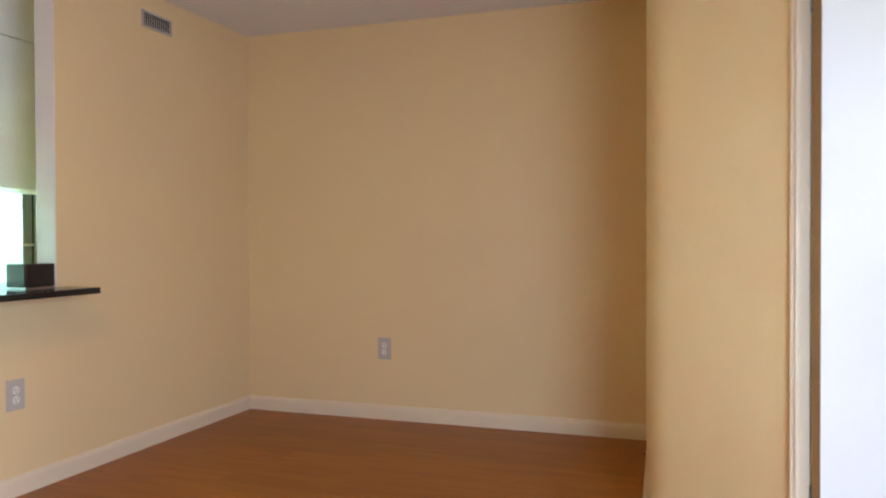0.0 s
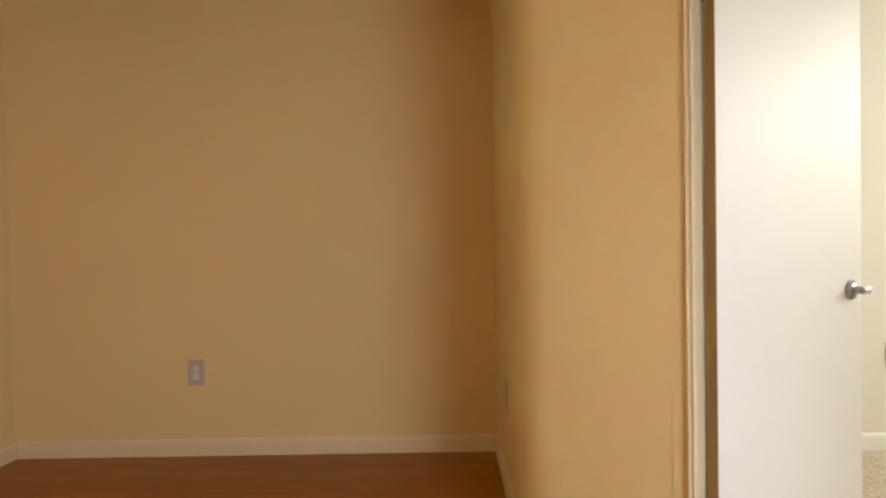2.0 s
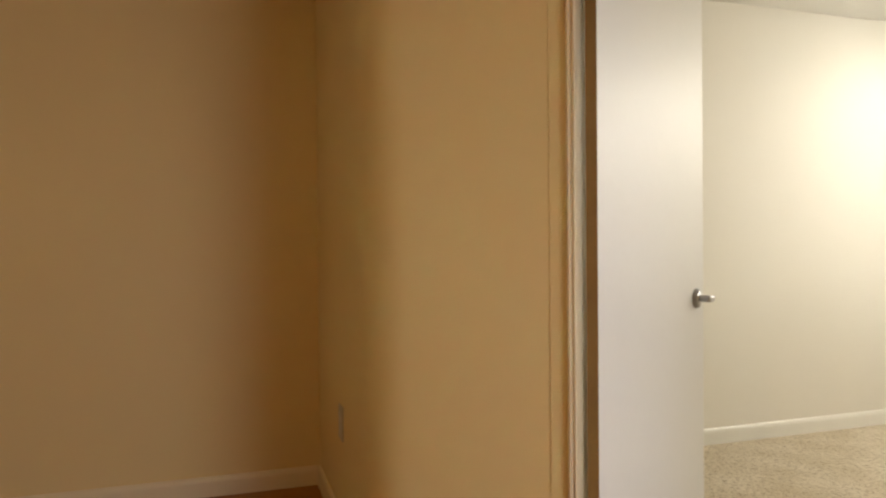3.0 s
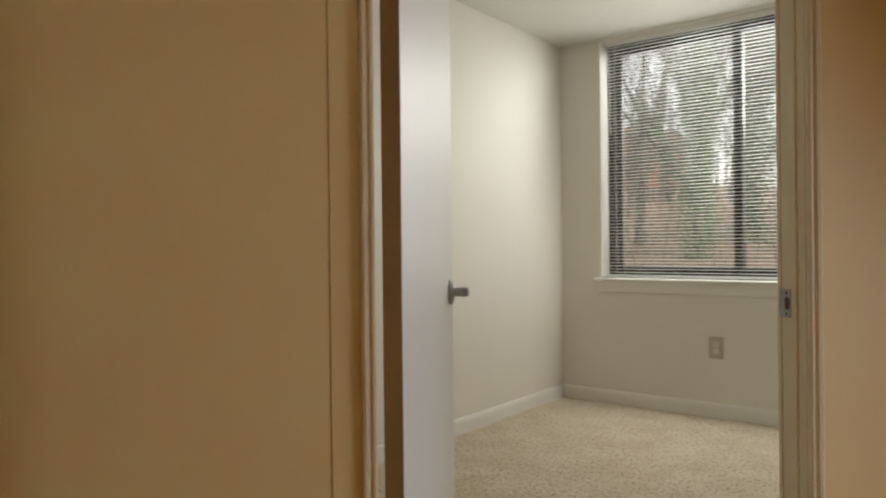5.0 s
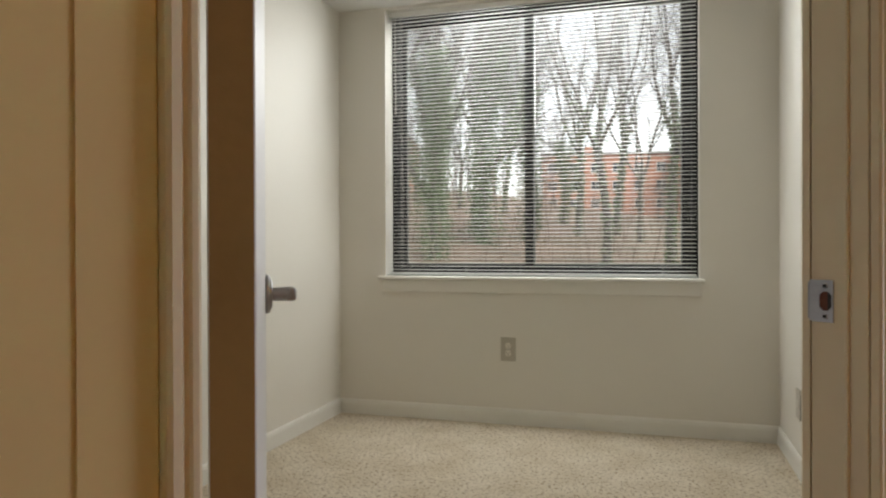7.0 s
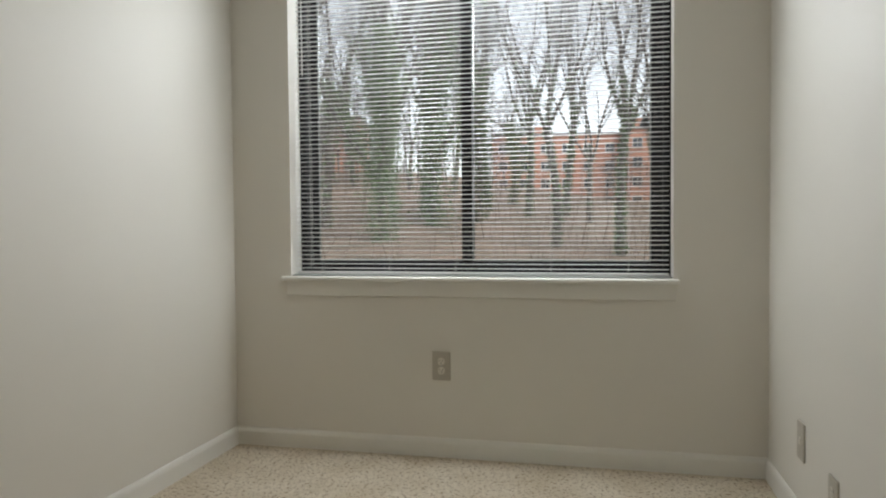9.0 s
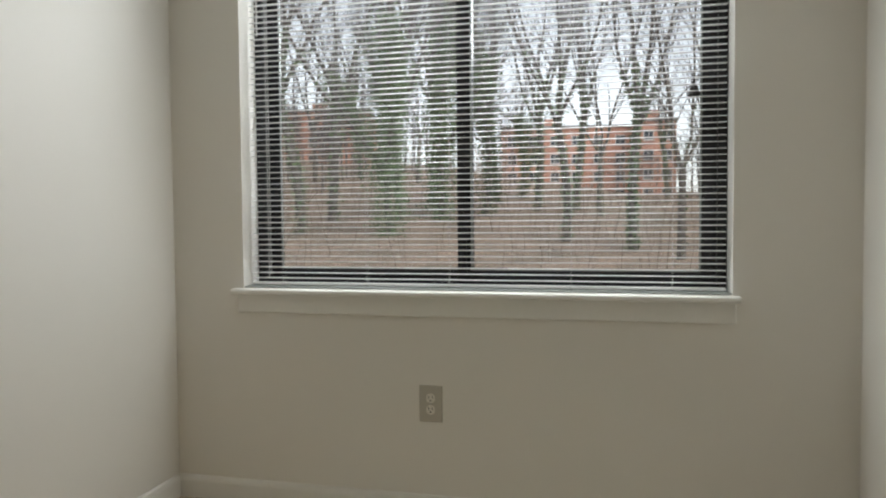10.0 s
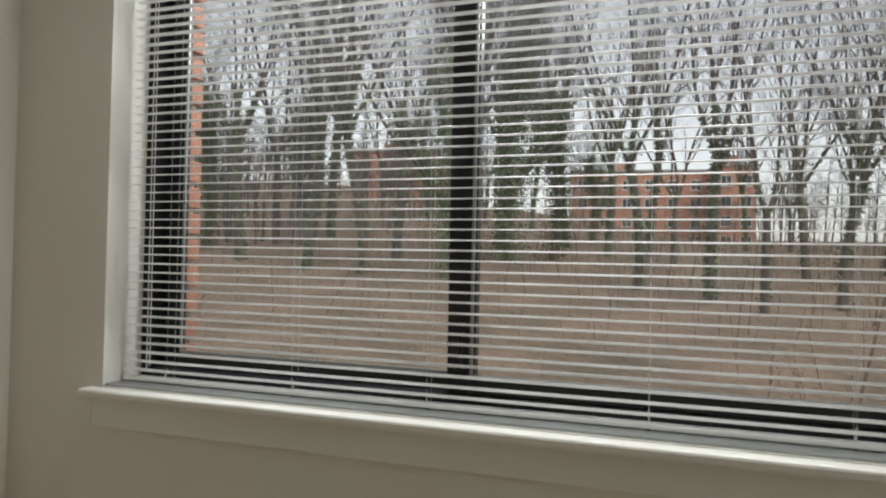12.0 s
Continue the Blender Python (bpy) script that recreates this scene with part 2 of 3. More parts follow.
bmesh.ops.recalc_face_normals(bm, faces=bm.faces)
for e in bm.edges:
    e.smooth = all(f.smooth for f in e.link_faces)
tagged(obj("wall_corner", bm, wall_cream), "cream painted rounded outside corner of the wall", "wall", kind="structure")
wall("wall_living_north", [((END.x, END.y, 0), (2.75, END.y + 0.1, H)), ((4.55, END.y, 0), (EX, END.y + 0.1, H)), ((2.75, END.y, 2.1), (4.55, END.y + 0.1, H))], wall_cream, "cream painted living room wall")
wall("wall_living_east", [((EX, SY, 0), (EX + 0.1, END.y + 0.1, H))],
     wall_cream, "cream painted end wall of the living room")
PX = 1.363
wall("wall_kitchen", [((AX - 0.12, KY - 0.12, 0), (PX, KY, H)), ((PX, KY - 0.12, 0), (3.6, KY, 0.86)), ((3.6, KY - 0.12, 0), (EX, KY, H))],
     wall_cream, "cream painted wall with a kitchen pass-through")
wall("wall_kitchen_back", [((AX - 0.12, SY - 0.1, 0), (EX, SY, H))], wall_white, "white painted kitchen back wall")
wall("wall_kitchen_end", [((AX - 0.12, SY, 0), (AX, KY - 0.12, H))], wall_white, "white painted kitchen end wall")
floor_slab("floor_living", (AX - 0.12, SY, -0.1), (EX, AY + 0.15, -0.012), wood, "red-brown laminate wood floor")
floor_slab("floor_living_north", (2.0, AY + 0.15, -0.1), (EX, END.y + 0.1, -0.012), wood, "red-brown laminate wood floor")
pl, pr = SLANT @ Vector((RT, 0.03, 0)), SLANT @ Vector((SE, 0.03, 0))
outline = [(0, 0), (0, AY + 0.1), (pl.x, AY + 0.1), (pl.x, pl.y), (pr.x, pr.y), (BX, pr.y), (BX, 0)]
bm = B()
lower, upper = [bm.verts.new((x, y, -0.06)) for x, y in outline], [bm.verts.new((x, y, 0.0)) for x, y in outline]
for i in range(len(outline)):
    j = (i + 1) % len(outline)
    bm.faces.new((lower[i], lower[j], upper[j], upper[i]))
bm.faces.new(lower[::-1])
bm.faces.new(upper)
bmesh.ops.recalc_face_normals(bm, faces=bm.faces)
tagged(obj("floor_bedroom", bm, carpet), "beige speckled cut-pile carpet", "floor", kind="structure")
tagged(obj("ceiling", box(B(), (AX - 0.2, SY - 0.1, H), (EX + 0.1, 0.2, H + 0.1)), ceiling_paint), "white painted ceiling", "ceiling", kind="structure")

# ---------------------------------------------------------------- baseboards
BASE = [(0, 0), (0.014, 0), (0.014, 0.066), (0.011, 0.078), (0.006, 0.086), (0, 0.088)]


def baseboard(name, p, q, label="white painted wooden baseboard", paint=trim_white):
    """A board along the wall from p to q, the room on the right of that way."""
    p, q = Vector((*p, 0)), Vector((*q, 0))
    d = (q - p)
    m = Matrix.Translation(p) @ Matrix.Rotation(math.atan2(d.y, d.x) - math.pi / 2, 4, "Z")
    bm = prism(B(), BASE, d.length, m)
    return tagged(obj(name, bm, paint), label, "baseboard", kind="structure")


def slant(s, off=0.0, z=0.0):
    v = C0 + U * s + N * off
    return Vector((v.x, v.y, z))


CAS = 0.026   # casing width
BAND = 0.05  # flat band outside it
baseboard("baseboard_bedroom_west", (0, AY + 0.1), (0, -0.014))
baseboard("baseboard_window", (0, 0), (BX, 0))
baseboard("baseboard_bedroom_east", (BX, -0.014), (BX, -2.66))
baseboard("baseboard_alcove_back", (AX, KY + 0.014), (AX, AY - 0.014), "cream painted wooden baseboard", trim_cream)
baseboard("baseboard_alcove_side", (AX, AY), (C0.x, AY), "cream painted wooden baseboard", trim_cream)
baseboard("baseboard_slant_left", slant(0.004).xy, slant(SL - CAS - BAND).xy, "cream painted wooden baseboard", trim_cream)
baseboard("baseboard_slant_right", slant(SR + CAS + BAND).xy, slant(SE).xy, "cream painted wooden baseboard", trim_cream)
baseboard("baseboard_kitchen_wall", (3.6, KY), (AX, KY), "cream painted wooden baseboard", trim_cream)
baseboard("baseboard_north", (END.x, END.y), (2.75, END.y), "cream painted wooden baseboard", trim_cream)

# ---------------------------------------------------------------- doorway, frame and door
frame_top = thing("door_frame", "cream painted moulded door casing and jambs", "door frame", kind="structure")
JT = 0.02
CASING = [(0.0, 0.0), (0.0, 0.010), (0.002, 0.013), (0.006, 0.013), (0.008, 0.008), (0.011, 0.008), (0.013, 0.015), (0.019, 0.016),
          (0.023, 0.014), (CAS, 0.007), (CAS, 0.0)]


def casing(name, inner, way, side):
    """An upright of moulded casing on the wall face; inner: along the wall, way: +1 or -1 away from the opening, side: 1 living, -1 bedroom."""
    y0 = -0.001 if side > 0 else TH + 0.001
    bm = B()
    a, b = [], []
    for x, h in CASING:
        px, py = inner + way * x, y0 - side * h
        a.append(bm.verts.new(SLANT @ Vector((px, py, 0))))
        b.append(bm.verts.new(SLANT @ Vector((px, py, DOOR_H + CAS))))
    n = len(a)
    for i in range(n):
        bm.faces.new((a[i], a[(i + 1) % n], b[(i + 1) % n], b[i]))
    bm.faces.new(a[::-1])
    bm.faces.new(b)
    bmesh.ops.recalc_face_normals(bm, faces=bm.faces)
    return part(name, bm, trim_cream, frame_top)


part("backband", box(B(), (SL - CAS - BAND, -0.0022, 0), (SL - CAS - 0.0005, -0.001, DOOR_H + CAS + BAND), SLANT, 0.0008), wall_cream, frame_top, "flat band painted like the wall")
part("backband", box(B(), (SR + CAS + 0.0005, -0.0022, 0), (SR + CAS + BAND, -0.001, DOOR_H + CAS + BAND), SLANT, 0.0008), wall_cream, frame_top, "flat band painted like the wall")
for side in (1, -1):
    casing("casing", SL, -1, side)
    casing("casing", SR, 1, side)
    y0, y1 = (-0.015, -0.001) if side > 0 else (TH + 0.001, TH + 0.015)
    part("head_casing", box(B(), (SL + 0.001, y0, DOOR_H), (SR - 0.001, y1, DOOR_H + CAS), SLANT, 0.003), trim_cream, frame_top)
part("jamb", box(B(), (SL - 0.019, 0.001, 0), (SL, TH - 0.001, DOOR_H + 0.018), SLANT, 0.002), trim_cream, frame_top)
right_jamb = part("jamb", box(B(), (SR, 0.001, 0), (SR + 0.019, TH - 0.001, DOOR_H + 0.018), SLANT, 0.002), trim_cream, frame_top)
part("head_jamb", box(B(), (SL + 0.001, 0.001, DOOR_H), (SR - 0.001, TH - 0.001, DOOR_H + 0.018), SLANT, 0.002), trim_cream, frame_top)
part("door_stop", box(B(), (SR - 0.004, 0.025, 0), (SR + 0.001, TH - 0.047, DOOR_H), SLANT, 0.002), trim_cream, frame_top)

# strike plate with its latch hole and two screws
SZ, SY0, SY1 = 0.936, TH - 0.032, TH
PLATE = SLANT @ Matrix.Translation((SR, 0, SZ))
bm = B()
for lo, hi in (((-0.002, SY0, -0.0275), (0.002, SY0 + 0.002, 0.0275)), ((-0.002, SY0 + 0.0185, -0.0275), (0.002, SY1, 0.0275)),
               ((-0.002, SY0 + 0.002, 0.0125), (0.002, SY0 + 0.0185, 0.0275)), ((-0.002, SY0 + 0.002, -0.0275), (0.002, SY0 + 0.0185, -0.0125))):
    box(bm, lo, hi, PLATE)
for sy in (SY0 + 0.002, SY0 + 0.0185):
    for sz in (-0.0125, 0.0125):
        w, h = math.copysign(0.004, SY0 + 0.01 - sy), -math.copysign(0.004, sz)
        box(bm, (-0.0019, min(sy, sy + w), min(sz, sz + h * 0.45)), (0.0019, max(sy, sy + w), max(sz, sz + h * 0.45)), PLATE)
        box(bm, (-0.0019, min(sy, sy + w * 0.45), min(sz, sz + h)), (0.0019, max(sy, sy + w * 0.45), max(sz, sz + h)), PLATE)
box(bm, (-0.002, SY1, -0.0245), (0.0015, SY1 + 0.003, 0.0245), PLATE, 0.001)
part("strike_plate", bm, steel, right_jamb, "satin steel strike plate with a latch hole")
part("latch_hole", box(B(), (-0.0008, SY0 + 0.002, -0.0125), (0.001, SY0 + 0.0185, 0.0125), PLATE), hole_brown, right_jamb, "raw brown wood inside the latch hole")
# near-black strip that paints the shade along one side of the hole
part("latch_hole_shade", box(B(), (-0.0014, SY0 + 0.002, -0.011), (0.0008, SY0 + 0.0075, 0.012), PLATE), slot_dark, right_jamb)
for dz in (-0.0198, 0.0198):
    c = PLATE @ Vector((-0.0018, SY0 + 0.0105, dz))
    screw = part("screw", cyl(B(), c, c - U * 0.0012, 0.0042, 0.0034, 14), steel, right_jamb)
    part("screw_slot", box(B(), (-0.0034, SY0 + 0.008, dz - 0.0022), (-0.0029, SY0 + 0.013, dz + 0.0022), PLATE), slot_dark, right_jamb)

# the leaf, standing open into the bedroom
LEAF_W, LEAF_T, LEAF_H = 0.737, 0.036, 2.03
door = thing("door_1", "flush white painted bedroom door standing open inwards", "door", kind="structure")
PIV = Vector((1.510, -3.430, 0))
LEAF = Matrix.Translation(PIV) @ pose(0, 0, 0, 0, 0, 30.6)   # local y along the leaf, x out of its seen face
leaf = part("leaf", box(B(), (0, 0, 0.012), (LEAF_T, LEAF_W, LEAF_H), LEAF, 0.0015), door_white, door)
# thin strip over the painted hinge edge, coloured as if in shade
part("edge_shade_strip", box(B(), (0.0015, -0.0016, 0.013), (LEAF_T - 0.0015, -0.0001, LEAF_H - 0.001), LEAF), edge_shade, door, "painted hinge edge, coloured brown for its shade")
HZ = 0.928
ky = LEAF_W - 0.062
for sgn, x0 in ((1, LEAF_T), (-1, 0.0)):
    bm = B()
    cyl(bm, (x0, ky, HZ), (x0 + sgn * 0.008, ky, HZ), 0.034, 0.032, 28, LEAF)
    cyl(bm, (x0 + sgn * 0.008, ky, HZ), (x0 + sgn * 0.012, ky, HZ), 0.028, 0.02, 28, LEAF)
    part("rose", bm, steel, door, "satin steel round rose", True)
    bm = cyl(B(), (x0 + sgn * 0.01, ky, HZ), (x0 + sgn * 0.042, ky, HZ), 0.0115, 0.0125, 18, LEAF)
    box(bm, (x0 + sgn * 0.034, ky - 0.013, HZ - 0.012), (x0 + sgn * 0.052, ky + 0.034, HZ + 0.011), LEAF, 0.006)
    part("lever", bm, steel, door, "satin steel lever handle")
part("latch_plate", box(B(), (0.007, LEAF_W - 0.001, HZ - 0.028), (LEAF_T - 0.007, LEAF_W + 0.0015, HZ + 0.028), LEAF), steel, door)
for hz in (0.25, 1.8):
    bm = B()
    a = SLANT @ Vector((SL + 0.001, TH + 0.006, hz))
    cyl(bm, a, a + Vector((0, 0, 0.09)), 0.0065, None, 12)
    box(bm, (SL - 0.0005, TH - 0.03, hz), (SL + 0.0015, TH + 0.004, hz + 0.09), SLANT)
    part("hinge", bm, steel, door, "steel butt hinge")

# ---------------------------------------------------------------- outlets and vent


def outlet(label, m, kind="duplex"):
    """A wall plate in local x,z with its face towards -y."""
    t = thing("wall_outlet", label, "outlet", "wall outlets")
    t.matrix_world = m
    w, h = (0.043, 0.067)
    part("plate", box(B(), (-w, -0.006, -h), (w, 0, h), None, 0.003), plate_mat, t)
    if kind == "duplex":
        for dz in (0.021, -0.021):
            bm = B()
            bmesh.ops.create_circle(bm, cap_ends=True, segments=24, radius=0.0175, matrix=Matrix.Translation((0, -0.0062, dz)) @ pose(0, 0, 0, 90))
            r = bmesh.ops.extrude_face_region(bm, geom=list(bm.faces))
            bmesh.ops.translate(bm, vec=(0, -0.002, 0), verts=[v for v in r["geom"] if isinstance(v, bmesh.types.BMVert)])
            for v in bm.verts:
                v.co.x = max(-0.0155, min(0.0155, v.co.x))
            bmesh.ops.recalc_face_normals(bm, faces=bm.faces)
            s = part("socket", bm, socket_mat, t)
            bm = B()
            box(bm, (-0.0078, -0.0088, dz - 0.001), (-0.0054, -0.008, dz + 0.0085))
            box(bm, (0.0054, -0.0088, dz + 0.0005), (0.0078, -0.008, dz + 0.0085))
            cyl(bm, (0, -0.0088, dz - 0.0085), (0, -0.008, dz - 0.0085), 0.003, None, 10)
            part("slots", bm, slot_dark, s)
        part("screw", cyl(B(), (0, -0.0068, 0), (0, -0.0055, 0), 0.0032, None, 10), steel, t)
    else:
        part("jack", box(B(), (-0.009, -0.0085, -0.012), (0.009, -0.005, 0.012), None, 0.001), socket_mat, t)
    return t


outlet("beige duplex outlet on the wall below the window", pose(1.042, 0, 0.424))
outlet("beige duplex outlet on the cream alcove back wall", pose(AX, -5.5, 0.436, 0, 0, 90))
outlet("beige duplex outlet on the alcove wall backing the bedroom", pose(0.52, AY, 0.436))
outlet("pale duplex outlet below the black bar counter", KITCHEN @ pose(1.579, KY, 0.439, 0, 0, 180))
outlet("beige duplex outlet on the bedroom wall behind the door", pose(0, -1.92, 0.485, 0, 0, 90))
outlet("white duplex outlet low on the bedroom side wall", pose(BX, -0.85, 0.24, 0, 0, -90))
outlet("white telephone jack plate on the bedroom side wall", pose(BX, -0.5, 0.31, 0, 0, -90), "jack")

vent = thing("wall_vent", "cream metal air grille high on the alcove wall", "air vent")
VX0, VX1, VZ0, VZ1 = 0.608, 0.831, 2.243, 2.333
bm = B()
for lo, hi in (((VX0, KY, VZ0), (VX1, KY + 0.008, VZ0 + 0.012)), ((VX0, KY, VZ1 - 0.012), (VX1, KY + 0.008, VZ1)),
               ((VX0, KY, VZ0 + 0.012), (VX0 + 0.012, KY + 0.008, VZ1 - 0.012)), ((VX1 - 0.012, KY, VZ0 + 0.012), (VX1, KY + 0.008, VZ1 - 0.012))):
    box(bm, lo, hi, None, 0.001)
part("frame", bm, plate_mat, vent)
part("backing", box(B(), (VX0 + 0.01, KY, VZ0 + 0.01), (VX1 - 0.01, KY + 0.001, VZ1 - 0.01)), slot_dark, vent)
for i in range(12):
    x = VX0 + 0.022 + i * (VX1 - VX0 - 0.044) / 11
    part("slat", box(B(), (-0.0055, 0, VZ0 + 0.012), (0.0055, 0.0015, VZ1 - 0.012), Matrix.Translation((x, KY + 0.004, 0)) @ pose(0, 0, 0, 0, 0, 25)), plate_mat, vent)

# ---------------------------------------------------------------- window
win = thing("window_1", "black aluminium sliding window with two panes", "window", kind="structure")
FY0, FY1 = 0.12, 0.2
bm = B()
fr = 0.032
box(bm, (WX0, FY0, WZ0), (WX0 + fr, FY1, WZ1), None, 0.002)
box(bm, (WX1 - fr, FY0, WZ0), (WX1, FY1, WZ1), None, 0.002)
box(bm, (WX0 + fr, FY0, WZ0), (WX1 - fr, FY1, WZ0 + 0.03), None, 0.002)
box(bm, (WX0 + fr, FY0, WZ1 - 0.035), (WX1 - fr, FY1, WZ1), None, 0.002)
part("outer_frame", bm, black_frame, win, "black aluminium outer frame")
MX = 1.145


def sash(x0, x1, y0, y1, stile_l, stile_r, label):
    bm = B()
    z0, z1 = WZ0 + 0.03, WZ1 - 0.035
    box(bm, (x0, y0, z0), (x0 + stile_l, y1, z1), None, 0.002)
    box(bm, (x1 - stile_r, y0, z0), (x1, y1, z1), None, 0.002)
    box(bm, (x0 + stile_l, y0, z0), (x1 - stile_r, y1, z0 + 0.035), None, 0.002)
    box(bm, (x0 + stile_l, y0, z1 - 0.04), (x1 - stile_r, y1, z1), None, 0.002)
    s = part("sash", bm, black_frame, win, label)
    ym = (y0 + y1) / 2
    p = part("pane", box(B(), (x0 + stile_l - 0.004, ym - 0.002, z0 + 0.03), (x1 - stile_r + 0.004, ym + 0.002, z1 - 0.035)), glass, s, "clear glass pane")
    p.visible_shadow = False
    bead = B()
    g = 0.006
    xa, xb, za, zb = x0 + stile_l, x1 - stile_r, z0 + 0.035, z1 - 0.04
    box(bead, (xa, y0 + 0.004, za), (xa + g, y0 + 0.01, zb))
    box(bead, (xb - g, y0 + 0.004, za), (xb, y0 + 0.01, zb))
    box(bead, (xa + g, y0 + 0.004, za), (xb - g, y0 + 0.01, za + g))
    box(bead, (xa + g, y0 + 0.004, zb - g), (xb - g, y0 + 0.01, zb))
    part("glazing_bead", bead, grey_track, s, "thin grey glazing bead")
    return s


sash(WX0 + fr + 0.001, MX + 0.025, 0.163, 0.19, 0.046, 0.045, "black fixed sash")
right_sash = sash(MX - 0.028, WX1 - fr - 0.001, 0.128, 0.158, 0.05, 0.05, "black sliding sash")
lm = Matrix.Translation((MX - 0.004, 0.124, 0.965))
bm = box(B(), (-0.011, -0.004, -0.05), (0.011, 0.006, 0.05), lm, 0.002)
box(bm, (-0.006, -0.011, -0.012), (0.006, -0.002, 0.012), lm, 0.002)
part("latch", bm, black_frame, right_sash, "black sliding latch")
part("track", box(B(), (WX0 + 0.002, 0.004, WZ0 + 0.0005), (WX1 - 0.002, FY0 - 0.001, WZ0 + 0.006), None, 0.001), grey_track, win, "grey metal inner sill track")

sill = thing("window_sill", "white painted window stool with an apron below", "window sill", kind="structure")
bm = box(B(), (0.264, -0.042, WZ0 - 0.022), (2.086, -0.0005, WZ0 - 0.001), None, 0.006)
part("stool", bm, trim_white, sill)
part("apron", box(B(), (0.281, -0.014, WZ0 - 0.092), (2.073, -0.0005, WZ0 - 0.023), None, 0.003), trim_white, sill)

# horizontal mini blind
blind = thing("mini_blind", "white aluminium mini blind, lowered with open slats", "blind")
BX0, BX1, BY = WX0 + 0.008, WX1 - 0.012, 0.066
part("headrail", box(B(), (BX0, BY - 0.014, WZ1 - 0.03), (BX1, BY + 0.014, WZ1 - 0.001), None, 0.002), slat_white, blind, "white metal headrail")
part("bottom_rail", box(B(), (BX0, BY - 0.012, WZ0 + 0.008), (BX1, BY + 0.012, WZ0 + 0.019), None, 0.003), slat_white, blind)
bm = B()
W2, SEG = 0.0125, 5
top, low = [], []
for i in range(SEG + 1):
    u = -1 + 2 * i / SEG
    zc = 0.0022 * (1 - u * u)
    top.append((u * W2, zc + 0.0003))
    low.append((u * W2, zc - 0.0003))
loop = top + low[::-1]
va = [bm.verts.new((BX0, y, z)) for y, z in loop]
vb = [bm.verts.new((BX1, y, z)) for y, z in loop]
for i in range(len(loop)):
    j = (i + 1) % len(loop)
    bm.faces.new((va[i], va[j], vb[j], vb[i]))
bm.faces.new(va[::-1])
bm.faces.new(vb)
bmesh.ops.recalc_face_normals(bm, faces=bm.faces)
first = part("slat", bm, slat_white, blind)
PITCH = 0.0215
zs = WZ0 + 0.034
rng = random.Random(4)
first.matrix_basis = pose(0, BY, zs, 4)
k = 1
while zs + k * PITCH < WZ1 - 0.04:
    o = new("slat", first.data)
    o.parent = blind
    o.matrix_basis = pose(0, BY + rng.uniform(-0.0006, 0.0006), zs + k * PITCH + rng.uniform(-0.0009, 0.0009), 4 + rng.uniform(-1.5, 1.5), rng.uniform(-0.02, 0.02), 0)
    k += 1
for x in (0.44, 0.78, 1.10, 1.54, 1.88):
    bm = B()
    for dy in (-0.0135, 0.0135):
        cyl(bm, (x, BY + dy, WZ0 + 0.015), (x, BY + dy, WZ1 - 0.02), 0.00035, None, 6)
    part("ladder_cord", bm, cord_white, blind)
    bm = B()
    a = Vector((x, BY - 0.0135, WZ0 + 0.046))
    dx = rng.uniform(-0.004, 0.014)
    cyl(bm, a, a + Vector((dx, -0.004, -0.02)), 0.0009, None, 6)
    cyl(bm, a + Vector((dx, -0.004, -0.02)), a + Vector((dx * 0.6, 0, -0.0285)), 0.0009, None, 6)
    part("cord_tail", bm, cord_white, blind)
    part("cord_plug", cyl(B(), (x, BY - 0.006, WZ0 + 0.003), (x, BY - 0.006, WZ0 + 0.009), 0.005, 0.004, 10), slot_dark, blind)
for dx in (0, 0.009):
    part("lift_cord", cyl(B(), (0.385 + dx, BY - 0.019, WZ0 + 0.04 + dx), (0.38 + dx, BY - 0.017, WZ1 - 0.02), 0.0011, None, 6), cord_white, blind)
part("tilt_wand", cyl(B(), (0.352, BY - 0.024, 1.80), (0.345, BY - 0.016, WZ1 - 0.02), 0.0035, 0.003, 6), cord_white, blind, "clear white tilt wand")

ornament = thing("hanging_ornament", "small dark bell-shaped ornament hanging on a thread", "ornament")
OP = Vector((1.95, 0.108, 1.53))
bm = cyl(B(), OP - Vector((0, 0, 0.022)), OP + Vector((0, 0, 0.02)), 0.024, 0.006, 14)
cyl(bm, OP - Vector((0, 0, 0.03)), OP - Vector((0, 0, 0.0222)), 0.014, 0.022, 14)
cyl(bm, OP + Vector((0, 0, 0.0201)), OP + Vector((0, 0, 0.03)), 0.006, 0.003, 10)
part("bell", bm, slot_dark, ornament)
part("thread", cyl(B(), OP + Vector((0, 0, 0.03)), (OP.x, OP.y, WZ1 - 0.001), 0.0006, None, 5), slot_dark, ornament)

# ---------------------------------------------------------------- bar counter and kitchen beyond
counter = tagged(obj("bar_counter", box(box(B(), (1.29, KY - 0.119, 0.862), (3.598, KY + 0.187, 0.891), None, 0.004), (1.05, KY - 0.62, 0.862), (3.598, KY - 0.1195, 0.891), None, 0.004), granite), "polished black stone bar counter on the half wall", "counter")
toaster = thing("black_box", "small black plastic appliance box on the bar counter", "box")
part("body", box(B(), (1.368, KY - 0.125, 0.898), (1.52, KY - 0.005, 1.003), None, 0.006), granite, toaster)
part("foot_trim", box(B(), (1.372, KY - 0.122, 0.8912), (1.516, KY - 0.008, 0.8985)), steel, toaster, "steel strip at its foot")
upper = thing("upper_cabinet", "white kitchen wall cabinet over the counter", "cabinet")
part("body", box(B(), (0.6, KY - 0.79, 1.37), (2.3, KY - 0.48, 2.13), None, 0.002), trim_white, upper)
